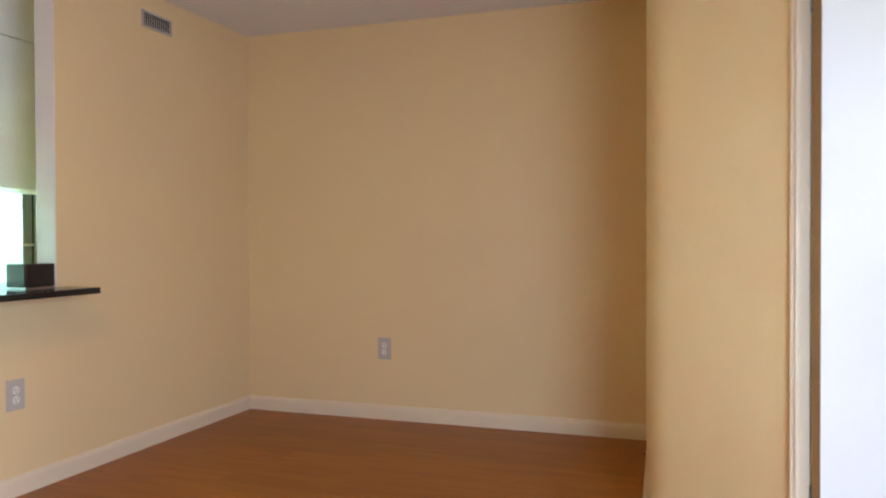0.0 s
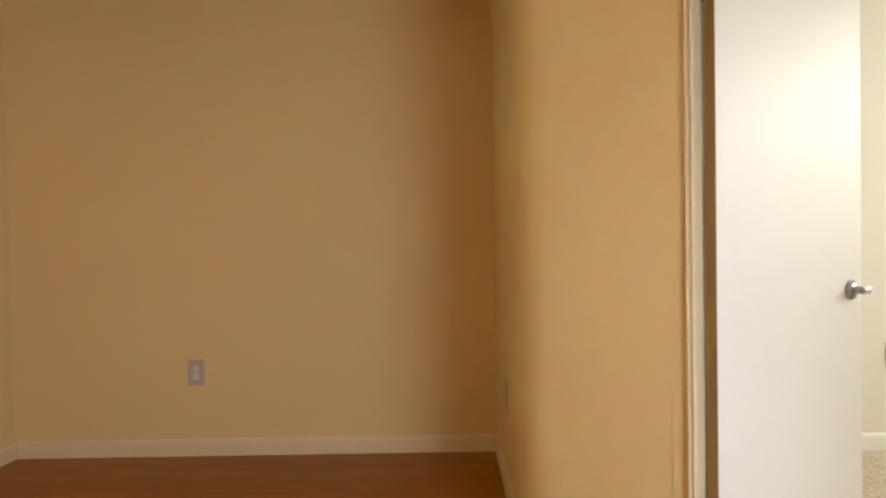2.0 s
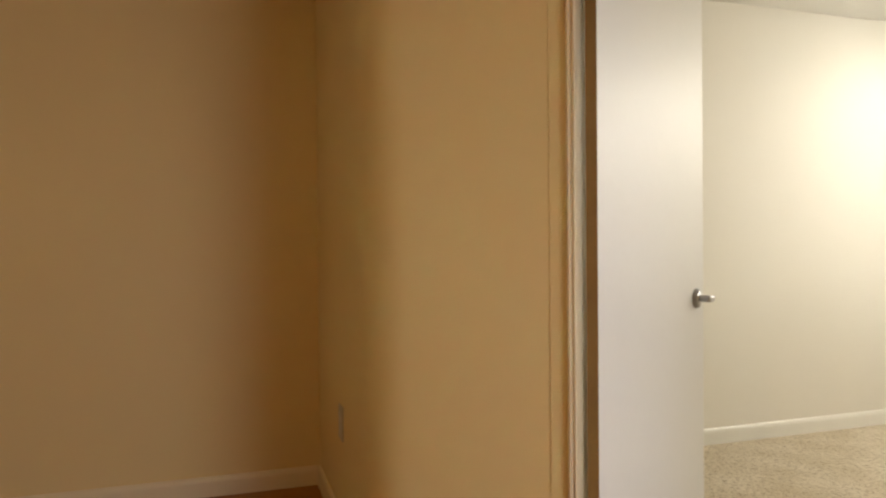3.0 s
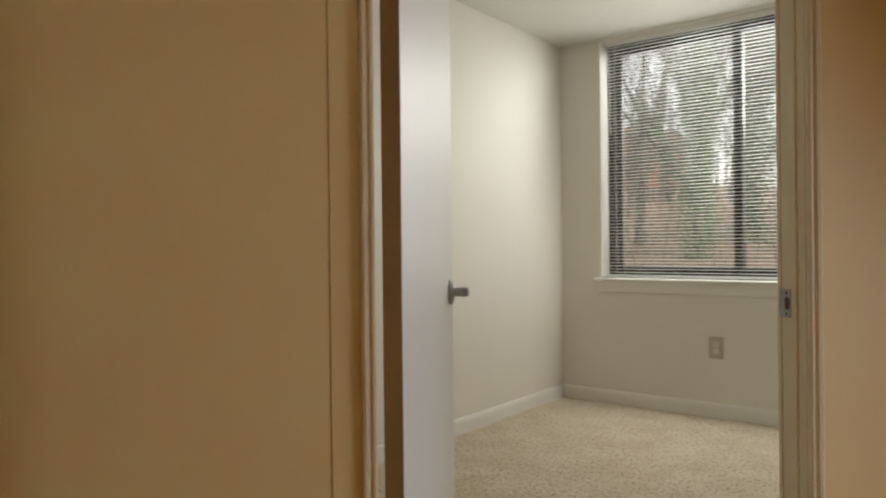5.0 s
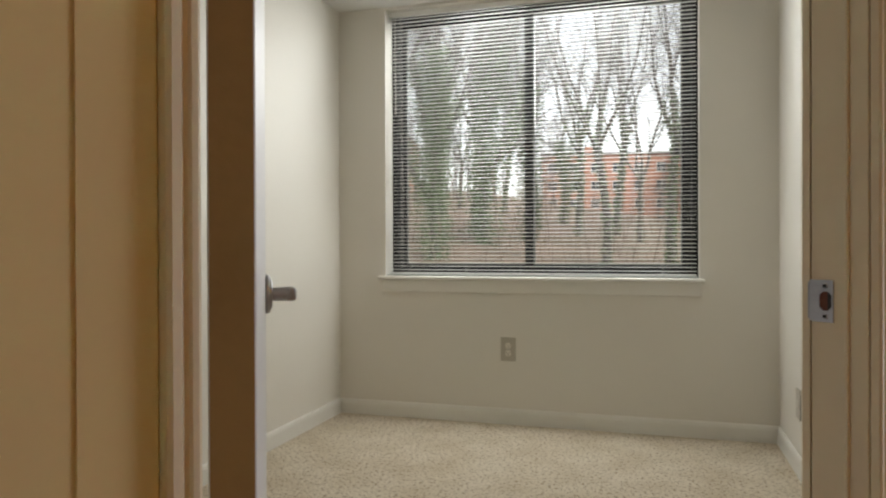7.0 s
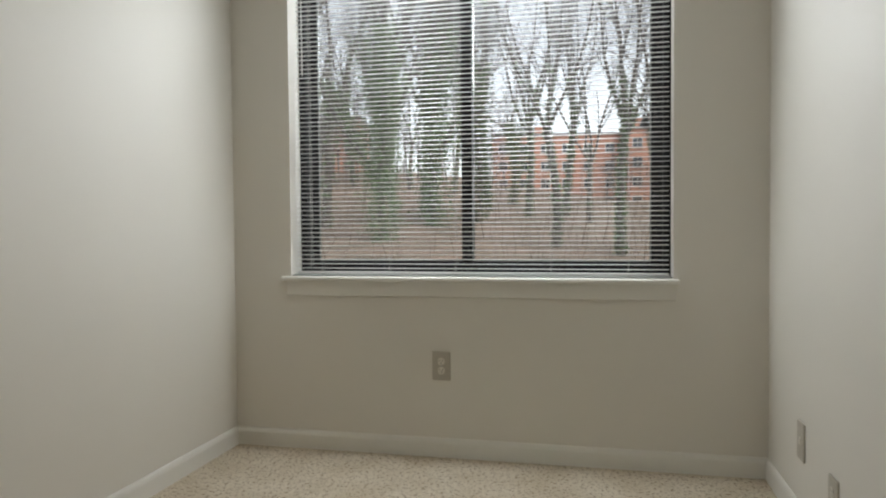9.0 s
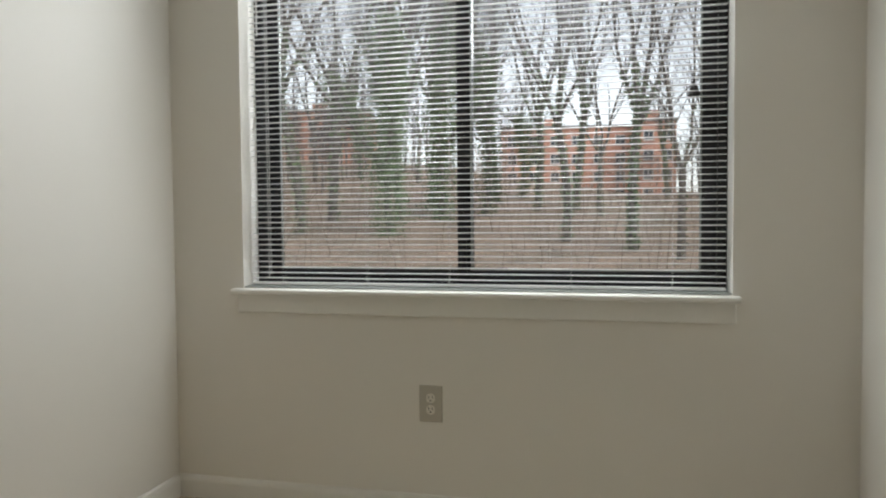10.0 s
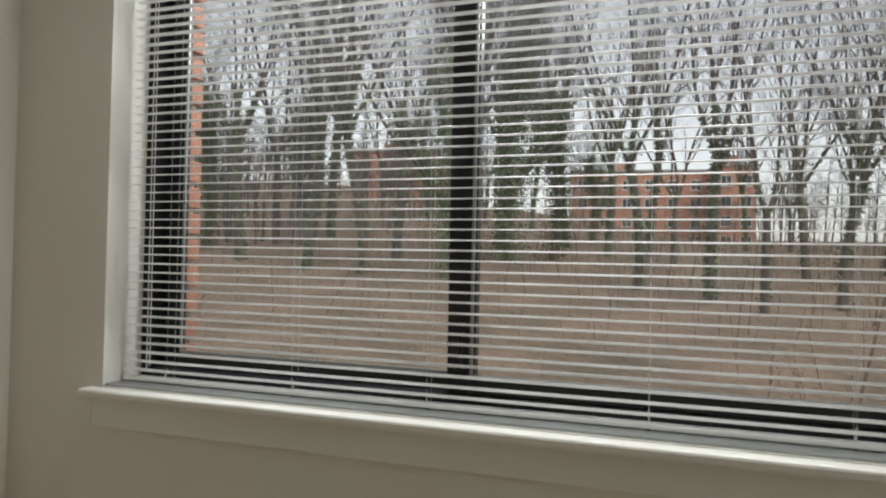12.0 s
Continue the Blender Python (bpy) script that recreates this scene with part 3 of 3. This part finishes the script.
for i in range(4):
    xa = 0.605 + i * 0.42
    d = part("door", box(B(), (xa, KY - 0.81, 1.375), (xa + 0.412, KY - 0.7915, 2.125), None, 0.003), trim_white, upper)
    part("handle", cyl(B(), (xa + 0.36, KY - 0.83, 1.42), (xa + 0.36, KY - 0.83, 1.52), 0.005, None, 10), steel, d)
tagged(obj("soffit", box(B(), (0.55, KY - 0.83, 2.131), (2.4, KY - 0.46, H - 0.001)), wall_white), "white soffit above the kitchen cabinet", "soffit", kind="structure")
fridge = thing("fridge", "stainless two-door fridge against the kitchen end wall", "fridge")
part("body", box(B(), (AX + 0.1, KY - 1.55, 0.0), (0.752, KY - 0.83, 1.72), None, 0.004), mat("fridge_grey", (0.3, 0.32, 0.32), 0.4, 0.1), fridge, "dark grey cabinet")
part("gasket", box(B(), (0.752, KY - 1.54, 0.03), (0.768, KY - 0.84, 1.71)), slot_dark, fridge)
part("fridge_door", box(B(), (0.768, KY - 1.55, 0.02), (0.83, KY - 0.83, 1.075), None, 0.006), steel, fridge)
part("freezer_door", box(B(), (0.768, KY - 1.55, 1.09), (0.83, KY - 0.83, 1.72), None, 0.006), steel, fridge)
part("split_trim", box(B(), (0.764, KY - 1.55, 1.076), (0.838, KY - 0.825, 1.089)), trim_white, fridge)
fridge.location.x = 0.04
upper.location.x = 0.05
tagged(obj("trim_reveal", box(B(), (PX + 0.0005, KY - 0.1185, 0.8925), (PX + 0.005, KY - 0.0015, H - 0.002)), wall_white), "white painted reveal of the kitchen pass-through", "trim", kind="structure")
fix = thing("kitchen_ceiling_light", "white fluorescent kitchen ceiling light", "ceiling light")
part("housing", box(B(), (1.2, KY - 1.35, H - 0.05), (2.4, KY - 1.05, H - 0.001), None, 0.004), trim_white, fix)
part("diffuser", box(B(), (1.22, KY - 1.33, H - 0.09), (2.38, KY - 1.07, H - 0.051), None, 0.01), mat("diffuser", (0.8, 0.85, 0.8), 0.5, emit=(0.5, 1.0, 0.85, 44.0)), fix)
dome = thing("living_ceiling_light", "frosted warm dome ceiling light", "ceiling light")
DL = Vector((3.2, -5.2, H))
part("base", cyl(B(), DL - Vector((0, 0, 0.03)), DL - Vector((0, 0, 0.001)), 0.17, None, 32), steel, dome)
bm = B()
bmesh.ops.create_uvsphere(bm, u_segments=24, v_segments=12, radius=0.16, matrix=Matrix.Translation(DL - Vector((0, 0, 0.034))) @ Matrix.Diagonal((1, 1, 0.55, 1)))
bmesh.ops.delete(bm, geom=[v for v in bm.verts if v.co.z > DL.z - 0.033], context="VERTS")
part("shade", bm, mat("frosted_glass", (0.8, 0.7, 0.5), 0.5, emit=(1.0, 0.45, 0.055, 9.3)), dome, "frosted glass dome", True)

for name in ("wall_kitchen", "baseboard_kitchen_wall", "wall_vent", "bar_counter", "black_box", "upper_cabinet", "soffit", "fridge", "trim_reveal", "kitchen_ceiling_light"):
    ob = bpy.data.objects[name]
    ob.matrix_world = KITCHEN @ Matrix.Translation(ob.location)

# unseen glass door in the living room's north wall, added to go with living_fill
gdoor = thing("added_glass_door", "unseen white framed sliding glass door, added for the fill light", "door", kind="structure")
bm = B()
for x0, x1 in ((2.75, 2.81), (3.62, 3.68), (4.49, 4.55)):
    box(bm, (x0, END.y + 0.02, 0), (x1, END.y + 0.08, 2.1))
box(bm, (2.81, END.y + 0.02, 2.04), (4.49, END.y + 0.08, 2.1))
box(bm, (2.81, END.y + 0.02, 0), (4.49, END.y + 0.08, 0.06))
part("frame", bm, trim_white, gdoor)
for x0, x1 in ((2.81, 3.62), (3.68, 4.49)):
    p = part("pane", box(B(), (x0, END.y + 0.047, 0.06), (x1, END.y + 0.053, 2.04)), glass, gdoor)
    p.visible_shadow = False

# ---------------------------------------------------------------- outdoors
GZ = -2.6


def ground_z(x, y):
    t = max(0.0, y - 4)
    rise = 0.07 + 0.05 * max(0.0, min(1.0, (4 - x) / 32))
    rise += 0.05 * max(0.0, min(1.0, (-38 - x) / 25))
    return GZ + rise * min(t, 110) + 0.6 * noise.noise((x * 0.05, y * 0.05, 0)) * min(1, t / 10)


ys = [0.33, 2, 4, 7, 10, 14, 18, 23, 28, 34, 41, 50, 60, 72, 85, 100, 115, 135, 170, 240, 400, 900, 2500]
xs = sorted({s * v for v in (0, 3, 6, 10, 15, 21, 28, 36, 46, 58, 75, 100, 140, 220, 400, 900, 2500) for s in (-1, 1)})
me = bpy.data.meshes.new("ground")
back = [(x, y) for y in (-2500, -200, -40, -12) for x in xs]
verts = [(x, y, GZ) for x, y in back] + [(x, y, ground_z(x, y)) for y in ys for x in xs]
nx = len(xs)
faces = [(r * nx + c, r * nx + c + 1, (r + 1) * nx + c + 1, (r + 1) * nx + c) for r in range(len(ys) + 3) for c in range(nx - 1)]
me.from_pydata(verts, [], faces)
me.materials.append(litter)
for p in me.polygons:
    p.use_smooth = True
tagged(new("ground", me), "brown leaf-littered wooded slope", "ground", kind="structure")

# brick facing round the window, seen in its reveal
facing = tagged(new("brick_facing"), "red brick outer facing round the window", "wall", kind="structure")
BY0, BY1 = 0.205, 0.315
bm = B()
for lo, hi in (((-8, BY0 + 0.004, GZ), (WX0 - 0.006, BY1 - 0.004, 8)), ((WX1 + 0.006, BY0 + 0.004, GZ), (8, BY1 - 0.004, 8)),
               ((WX0 - 0.006, BY0 + 0.004, GZ), (WX1 + 0.006, BY1 - 0.004, WZ0 - 0.02)), ((WX0 - 0.006, BY0 + 0.004, WZ1 + 0.02), (WX1 + 0.006, BY1 - 0.004, 8))):
    box(bm, lo, hi)
part("mortar", bm, mortar_mat, facing)
bm = box(B(), (-0.1, BY0, -0.0285), (0.1, BY1, 0.0285), None, 0.003)
bk = part("brick", bm, brick_mat, facing)
bk.location = (WX0 - 0.085, 0, WZ0 - 0.03)
for i in range(23):
    for cx in (WX0 - 0.085, WX1 + 0.085):
        o = new("brick", bk.data)
        o.parent = facing
        o.location = (cx + rng.uniform(-0.002, 0.002), rng.uniform(-0.001, 0.001), WZ0 + 0.042 + i * 0.072)


def aim(px, dist, heading=13.6, ex=1.679, ey=-2.422):
    """A place on the slope at a bearing from the window's axis and a distance."""
    a = radians(heading) - math.atan((px - 784) / 1233)
    x, y = ex - math.sin(a) * dist, ey + math.cos(a) * dist
    return x, y


def tube(verts, faces, pts, rads, seg):
    base = len(verts)
    n = len(pts)
    for i, (p, r) in enumerate(zip(pts, rads)):
        d = (pts[min(i + 1, n - 1)] - pts[max(i - 1, 0)]).normalized()
        a = d.orthogonal().normalized()
        b = d.cross(a)
        for k in range(seg):
            t = 2 * math.pi * k / seg
            verts.append(tuple(p + (a * math.cos(t) + b * math.sin(t)) * r))
    for i in range(n - 1):
        for k in range(seg):
            faces.append((base + i * seg + k, base + i * seg + (k + 1) % seg, base + (i + 1) * seg + (k + 1) % seg, base + (i + 1) * seg + k))


def bare_tree(seed, height, spread, fork=0.3, ivy=0.5, lean=0.0):
    """A leafless tree: trunk with limbs, a crown of fine twigs, ivy on the stem."""
    r = random.Random(seed)
    tv, tf, cv, cf, stems = [], [], [], [], []

    def grow(p, d, length, rad, level):
        steps = 5 if level < 2 else 3
        pts, rads = [p.copy()], [rad]
        for i in range(steps):
            up = 0.12 if level else 0.03
            d = (d + Vector((r.uniform(-1, 1), r.uniform(-1, 1), r.uniform(-0.3, 0.6))) * (0.13 + 0.05 * level) + Vector((0, 0, up))).normalized()
            p = p + d * (length / steps)
            pts.append(p.copy())
            rads.append(rad * (1 - (0.45 if level < 2 else 0.7) * (i + 1) / steps))
        if level < 2:
            tube(tv, tf, pts, rads, 8 if level == 0 else 6)
            stems.append((pts, rads, level))
        else:
            tube(cv, cf, pts, rads, 4 if level == 2 else 3)
        if level >= 4:
            return
        kids = (r.randint(6, 8), r.randint(5, 7), r.randint(4, 6), r.randint(3, 5))[level]
        for i in range(kids):
            f = (fork + (1 - fork) * (i + r.random()) / kids) if level == 0 else 0.2 + 0.8 * (i + r.random()) / kids
            j = min(int(f * steps), steps - 1)
            q = pts[j].lerp(pts[j + 1], f * steps - j)
            ax = (pts[j + 1] - pts[j]).normalized()
            side = ax.orthogonal().normalized()
            side.rotate(Matrix.Rotation(r.uniform(0, 6.283), 3, ax))
            open_a = r.uniform(0.35, 0.8) * spread
            nd = (ax * math.cos(open_a) + side * math.sin(open_a)).normalized()
            grow(q, nd, length * (r.uniform(0.5, 0.78) if level else r.uniform(0.42, 0.62)), max(0.014, rads[j] * r.uniform(0.48, 0.74)), level + 1)

    grow(Vector((0, 0, -0.4)), Vector((lean, 0, 1)).normalized(), height * 0.72, height * 0.0175, 0)
    iv, iff = [], []
    for pts, rads, level in stems:
        for j in range(len(pts) - 1):
            seg_len = (pts[j + 1] - pts[j]).length
            if ivy <= 0 or pts[j].z > height * (0.25 + 0.45 * ivy):
                continue
            for _ in range(int(seg_len * (260 + 330 * max(0, ivy - 0.6)) * ivy * (1 if level == 0 else 0.6))):
                q = pts[j].lerp(pts[j + 1], r.random())
                n = Vector((r.gauss(0, 1), r.gauss(0, 1), r.gauss(0, 0.5))).normalized()
                c = q + n * (rads[j] + abs(r.gauss(0, 0.16 + 0.12 * ivy + 0.9 * max(0, ivy - 0.6))))
                s = r.uniform(0.05, 0.13)
                a = Vector((r.gauss(0, 1), r.gauss(0, 1), r.gauss(0, 1))).normalized()
                b = a.orthogonal().normalized()
                k = len(iv)
                iv += [tuple(c - a * s), tuple(c + b * s * 0.7), tuple(c + a * s), tuple(c - b * s * 0.7)]
                iff.append((k, k + 1, k + 2, k + 3))
    out = []
    for nm, v, f, m in (("trunk", tv, tf, bark), ("crown", cv, cf, twig_mat), ("ivy", iv, iff, ivy_mat)):
        if f:
            d = bpy.data.meshes.new(nm)
            d.from_pydata(v, [], f)
            d.materials.append(m)
            for p in d.polygons:
                p.use_smooth = True
            out.append((nm, d))
    return out


def vase_tree(seed, height, fork=0.34, limbs=5, open_by=0.42, ivy=0.6):
    """A leafless tree whose trunk parts low into long rising limbs, with fine twigs and ivy up the stem."""
    r = random.Random(seed)
    tv, tf, cv, cf, iv, iff = [], [], [], [], [], []

    def ivy_on(pts, rads, share):
        for j in range(len(pts) - 1):
            for _ in range(int((pts[j + 1] - pts[j]).length * 170 * share)):
                q = pts[j].lerp(pts[j + 1], r.random())
                n = Vector((r.gauss(0, 1), r.gauss(0, 1), r.gauss(0, 0.4))).normalized()
                c = q + n * (rads[j] + abs(r.gauss(0, 0.07)))
                a = Vector((r.gauss(0, 1), r.gauss(0, 1), r.gauss(0, 1))).normalized()
                b, sz, k = a.orthogonal().normalized(), r.uniform(0.05, 0.11), len(iv)
                iv.extend([tuple(c - a * sz), tuple(c + b * sz * 0.7), tuple(c + a * sz), tuple(c - b * sz * 0.7)])
                iff.append((k, k + 1, k + 2, k + 3))

    def grow(p, d, length, rad, level):
        steps = 6 if level < 2 else 4
        pts, rads = [p.copy()], [rad]
        for i in range(steps):
            d = (d + Vector((r.gauss(0, 1), r.gauss(0, 1), r.gauss(0, 0.5))) * (0.05, 0.1, 0.15, 0.2)[level] + Vector((0, 0, 0.09 if level else 0.02))).normalized()
            p = p + d * (length / steps)
            pts.append(p.copy())
            rads.append(rad * (1 - (0.25, 0.68, 0.75, 0.8)[level] * (i + 1) / steps))
        tube(*((tv, tf) if level < 2 else (cv, cf)), pts, rads, (8, 6, 4, 3)[level])
        if level == 0:
            ivy_on(pts, rads, ivy)
            turn = r.uniform(0, 6.28)
            for i in range(limbs):
                a = turn + i * 6.283 / limbs + r.uniform(-0.4, 0.4)
                tilt = open_by * r.uniform(0.35, 1.35)
                q = pts[-1] if i % 2 else pts[-2].lerp(pts[-1], r.random())
                grow(q, Vector((math.sin(tilt) * math.cos(a), math.sin(tilt) * math.sin(a), math.cos(tilt))), height * (1 - fork) * r.uniform(0.72, 1.0), rads[-1] * r.uniform(0.45, 0.7), 1)
            return
        if level == 1:
            ivy_on(pts[:3], rads, ivy * 0.5)
        if level == 3:
            return
        kids = (0, r.randint(8, 10), r.randint(6, 8))[level]
        for i in range(kids):
            f = 0.22 + 0.76 * (i + r.random()) / kids
            j = min(int(f * steps), steps - 1)
            q, ax = pts[j].lerp(pts[j + 1], f * steps - j), (pts[j + 1] - pts[j]).normalized()
            side = ax.orthogonal().normalized()
            side.rotate(Matrix.Rotation(r.uniform(0, 6.283), 3, ax))
            o = r.uniform(0.4, 0.85)
            grow(q, (ax * math.cos(o) + side * math.sin(o)).normalized(), length * r.uniform(0.28, 0.5), max(0.013, rads[j] * r.uniform(0.35, 0.55)), level + 1)

    grow(Vector((0, 0, -0.4)), Vector((r.uniform(-0.05, 0.05), 0, 1)).normalized(), height * fork, height * 0.0135, 0)
    out = []
    for nm, v, f, m in (("trunk", tv, tf, bark), ("crown", cv, cf, twig_mat), ("ivy", iv, iff, ivy_mat)):
        if f:
            d = bpy.data.meshes.new(nm)
            d.from_pydata(v, [], f)
            d.materials.append(m)
            for p in d.polygons:
                p.use_smooth = True
            out.append((nm, d))
    return out


def plant(kinds, which, x, y, turn, scale, label):
    t = thing("tree", label, "tree", "bare trees on the slope")
    t.matrix_world = Matrix.Translation((x, y, ground_z(x, y))) @ pose(0, 0, 0, 0, 0, turn) @ Matrix.Scale(scale, 4)
    for nm, d in kinds[which]:
        o = new(nm, d)
        o.parent = t


KINDS = [bare_tree(8, 18, 0.75, 0.25, 1.0), bare_tree(21, 16, 0.8, 0.4, 0.7),
         vase_tree(5, 16, 0.36, 6, 0.5, 0.45), vase_tree(6, 16, 0.4, 5, 0.3, 0.6), vase_tree(7, 15, 0.3, 4, 0.6, 0.15)]
IVY, BARE = "leafless tree with ivy climbing its trunk", "bare grey leafless tree with spreading branches"
SPOTS = [(530, 40, 2, 40, 1.0), (588, 46, 4, 10, 1.2), (690, 38, 0, 0, 0.95), (708, 47, 1, 60, 1.1), (785, 48, 0, 130, 1.15), (765, 60, 3, 20, 1.15), (858, 52, 0, 250, 1.0), (880, 66, 3, 300, 1.0),
         (925, 74, 0, 200, 0.72), (950, 60, 3, 15, 0.95), (1000, 36, 2, 60, 0.8), (1018, 64, 3, 100, 1.05), (1060, 58, 4, 20, 0.85), (1120, 33, 3, 150, 0.73), (1205, 30, 4, 220, 0.64), (1275, 50, 4, 95, 1.0), (1330, 33, 2, 190, 0.7),
         (1400, 54, 3, 20, 1.0), (1480, 47, 4, 70, 1.0), (1560, 56, 2, 130, 1.0), (470, 60, 3, 170, 1.2), (430, 42, 3, 80, 1.0), (370, 54, 4, 250, 1.1), (310, 46, 2, 330, 1.0), (240, 52, 0, 280, 0.9),
         (160, 46, 3, 15, 1.0), (640, 84, 3, 305, 1.0), (560, 78, 4, 85, 1.0), (420, 72, 0, 65, 1.0), (820, 84, 3, 110, 0.9), (740, 84, 4, 15, 0.95), (1180, 88, 3, 300, 0.8), (1250, 84, 4, 200, 0.8), (1340, 82, 3, 20, 0.9), (1430, 86, 2, 20, 0.85)]
for px, dist, which, turn, sc in SPOTS:
    x, y = aim(px, dist)
    plant(KINDS, which, x, y, turn, sc * (0.9 if which < 2 else 1.4), IVY if which < 4 else BARE)

# thin saplings and brush that cover the slope
bv, bf = [], []
rb = random.Random(77)
for _ in range(6500):
    bx, by = rb.uniform(-75, 60), 8 + 95 * rb.random() ** 0.75
    p = Vector((bx, by, ground_z(bx, by) - 0.1))
    hgt = rb.uniform(0.3, 1.7) if rb.random() < 0.9 else rb.uniform(2, 6)
    d = Vector((rb.gauss(0, 0.16), rb.gauss(0, 0.16), 1)).normalized()
    q = p + d * hgt
    r0 = 0.01 + hgt * 0.007
    tube(bv, bf, [p, p.lerp(q, 0.5) + Vector((rb.gauss(0, 0.06), 0, 0)), q], [r0, r0 * 0.7, r0 * 0.25], 3)
    for _k in range(5):
        a = p.lerp(q, rb.uniform(0.3, 0.95))
        e = a + Vector((rb.gauss(0, 0.4), rb.gauss(0, 0.4), rb.uniform(0.2, 0.9))) * hgt * 0.28
        tube(bv, bf, [a, e], [r0 * 0.5, r0 * 0.2], 3)
d = bpy.data.meshes.new("brush")
d.from_pydata(bv, [], bf)
d.materials.append(brush_mat)
tagged(new("brush", d), "thin bare saplings and brush on the slope", "brush", kind="stuff")

# the wood behind: many thin leafless trees, too many to tell apart
fv, ff = [], []
for i in range(490):
    bx = rb.uniform(-110, 75) if i < 330 else rb.uniform(-95, -24)
    by = rb.uniform(40, 85) if i >= 330 else rb.uniform(66, 110) if bx < -22 or bx > 11 else rb.uniform(92, 110)
    if -22 < bx < 11 and rb.random() < 0.6:
        continue
    p = Vector((bx, by, ground_z(bx, by) - 0.3))
    hgt = rb.uniform(6, 13)
    q = p + Vector((rb.gauss(0, 0.8), rb.gauss(0, 0.8), hgt))
    r0 = hgt * 0.012
    tube(fv, ff, [p, p.lerp(q, 0.5), q], [r0, r0 * 0.7, r0 * 0.2], 4)
    for _k in range(16):
        f = rb.uniform(0.3, 0.95)
        a = p.lerp(q, f)
        e = a + Vector((rb.gauss(0, 1), rb.gauss(0, 1), rb.uniform(0.6, 1.8))) * hgt * 0.13
        tube(fv, ff, [a, e], [r0 * 0.4 * (1.2 - f), 0.02], 3)
        for _j in range(5):
            b0 = a.lerp(e, rb.uniform(0.3, 1))
            tube(fv, ff, [b0, b0 + Vector((rb.gauss(0, 1), rb.gauss(0, 1), rb.uniform(0.3, 1.5))) * hgt * 0.06], [0.022, 0.01], 3)
d = bpy.data.meshes.new("far_wood")
d.from_pydata(fv, [], ff)
d.materials.append(twig_mat)
tagged(new("far_wood", d), "dense bare wood along the top of the slope", "wood", kind="stuff")

roof_mat = mat("flat_roof_edge", (0.3, 0.29, 0.28), 0.8)
far_brick = mat("far_brick", (0.45, 0.235, 0.165), 0.9, vary=0.08, scale=0.4, fine=6, bump=0.2)
pane_dark = mat("far_pane", (0.05, 0.055, 0.065), 0.15)
pane_white = mat("far_window_frame", (0.62, 0.6, 0.56), 0.5)


def brick_block(label, x, y, turn, width, depth, storeys, z0, cols):
    t = thing("apartment_building", label, "building", "brick apartment buildings")
    m = Matrix.Translation((x, y, z0)) @ pose(0, 0, 0, 0, 0, turn)
    hgt = storeys * 2.9 + 0.9
    t.matrix_world = m
    part("wall", box(B(), (0, 0, -4), (width, depth, hgt)), far_brick, t)
    part("roof", box(B(), (-0.25, -0.25, hgt), (width + 0.25, depth + 0.25, hgt + 0.35)), roof_mat, t)
    part("chimney", box(B(), (width * 0.3, depth * 0.4, hgt + 0.35), (width * 0.3 + 2.2, depth * 0.4 + 2, hgt + 2.2)), far_brick, t)
    fm, pm = None, None
    for s in range(storeys):
        for c in range(cols):
            cx, cz = width * (c + 0.5) / cols, 1.0 + s * 2.9
            if fm is None:
                f = part("window", box(box(B(), (-0.75, -0.08, 0), (0.75, 0.02, 1.5)), (-0.85, -0.14, -0.1), (0.85, 0.0, 0.0)), pane_white, t)
                p = part("pane", box(box(B(), (-0.66, -0.1, 0.08), (-0.04, -0.05, 1.42)), (0.04, -0.1, 0.08), (0.66, -0.05, 1.42)), pane_dark, f)
                fm, pm = f.data, p.data
            else:
                f, p = new("window", fm), new("pane", pm)
                f.parent, p.parent = t, f
            f.location = (cx, 0, cz)


bx, by = aim(888, 114)
brick_block("red brick apartment building with rows of windows", bx, by, 8, 24, 14, 4, 3.2, 7)
bx, by = aim(1130, 108)
brick_block("orange brick end of the apartment building", bx, by, 8, 5.4, 10, 4, 3.0, 2)
bx, by = aim(498, 118)
brick_block("red brick apartment building half hidden by trees", bx, by, 12, 14.5, 13, 3, 9.4, 4)

# ---------------------------------------------------------------- floor planks
PW, PL = 0.125, 1.2
YS = KY - 0.23                # first plank ends, under the kitchen wall
pk = None
fl = bpy.data.objects["floor_living"]


def plank_end(x):
    return AY if x < C0.x else min(END.y, AY + (x - C0.x) * math.tan(ANG) + 0.03)


for c in range(36):
    x = AX + 0.001 + PW * c
    near, far = plank_end(x), plank_end(x + PW)
    y = YS - (c * 0.437) % PL
    while y < far - 0.05:
        lo, hi = max(y, YS), y + PL - 0.0012
        if lo == y and hi < near:
            if pk is None:
                pk = part("plank", box(B(), (0, 0, -0.012), (PW - 0.0005, PL - 0.0012, 0)), wood, fl)
                o = pk
            else:
                o = new("plank", pk.data)
                o.parent = fl
        else:
            bm = box(B(), (0, 0, -0.012), (PW - 0.0005, 1, 0))
            for v in bm.verts:
                v.co.y = (max(lo + 0.002, min(hi, far if v.co.x > 0.01 else near)) - lo) if v.co.y > 0.5 else 0.0
            o = part("plank", bm, wood, fl)
        o.location = (x, lo, 0)
        y += PL
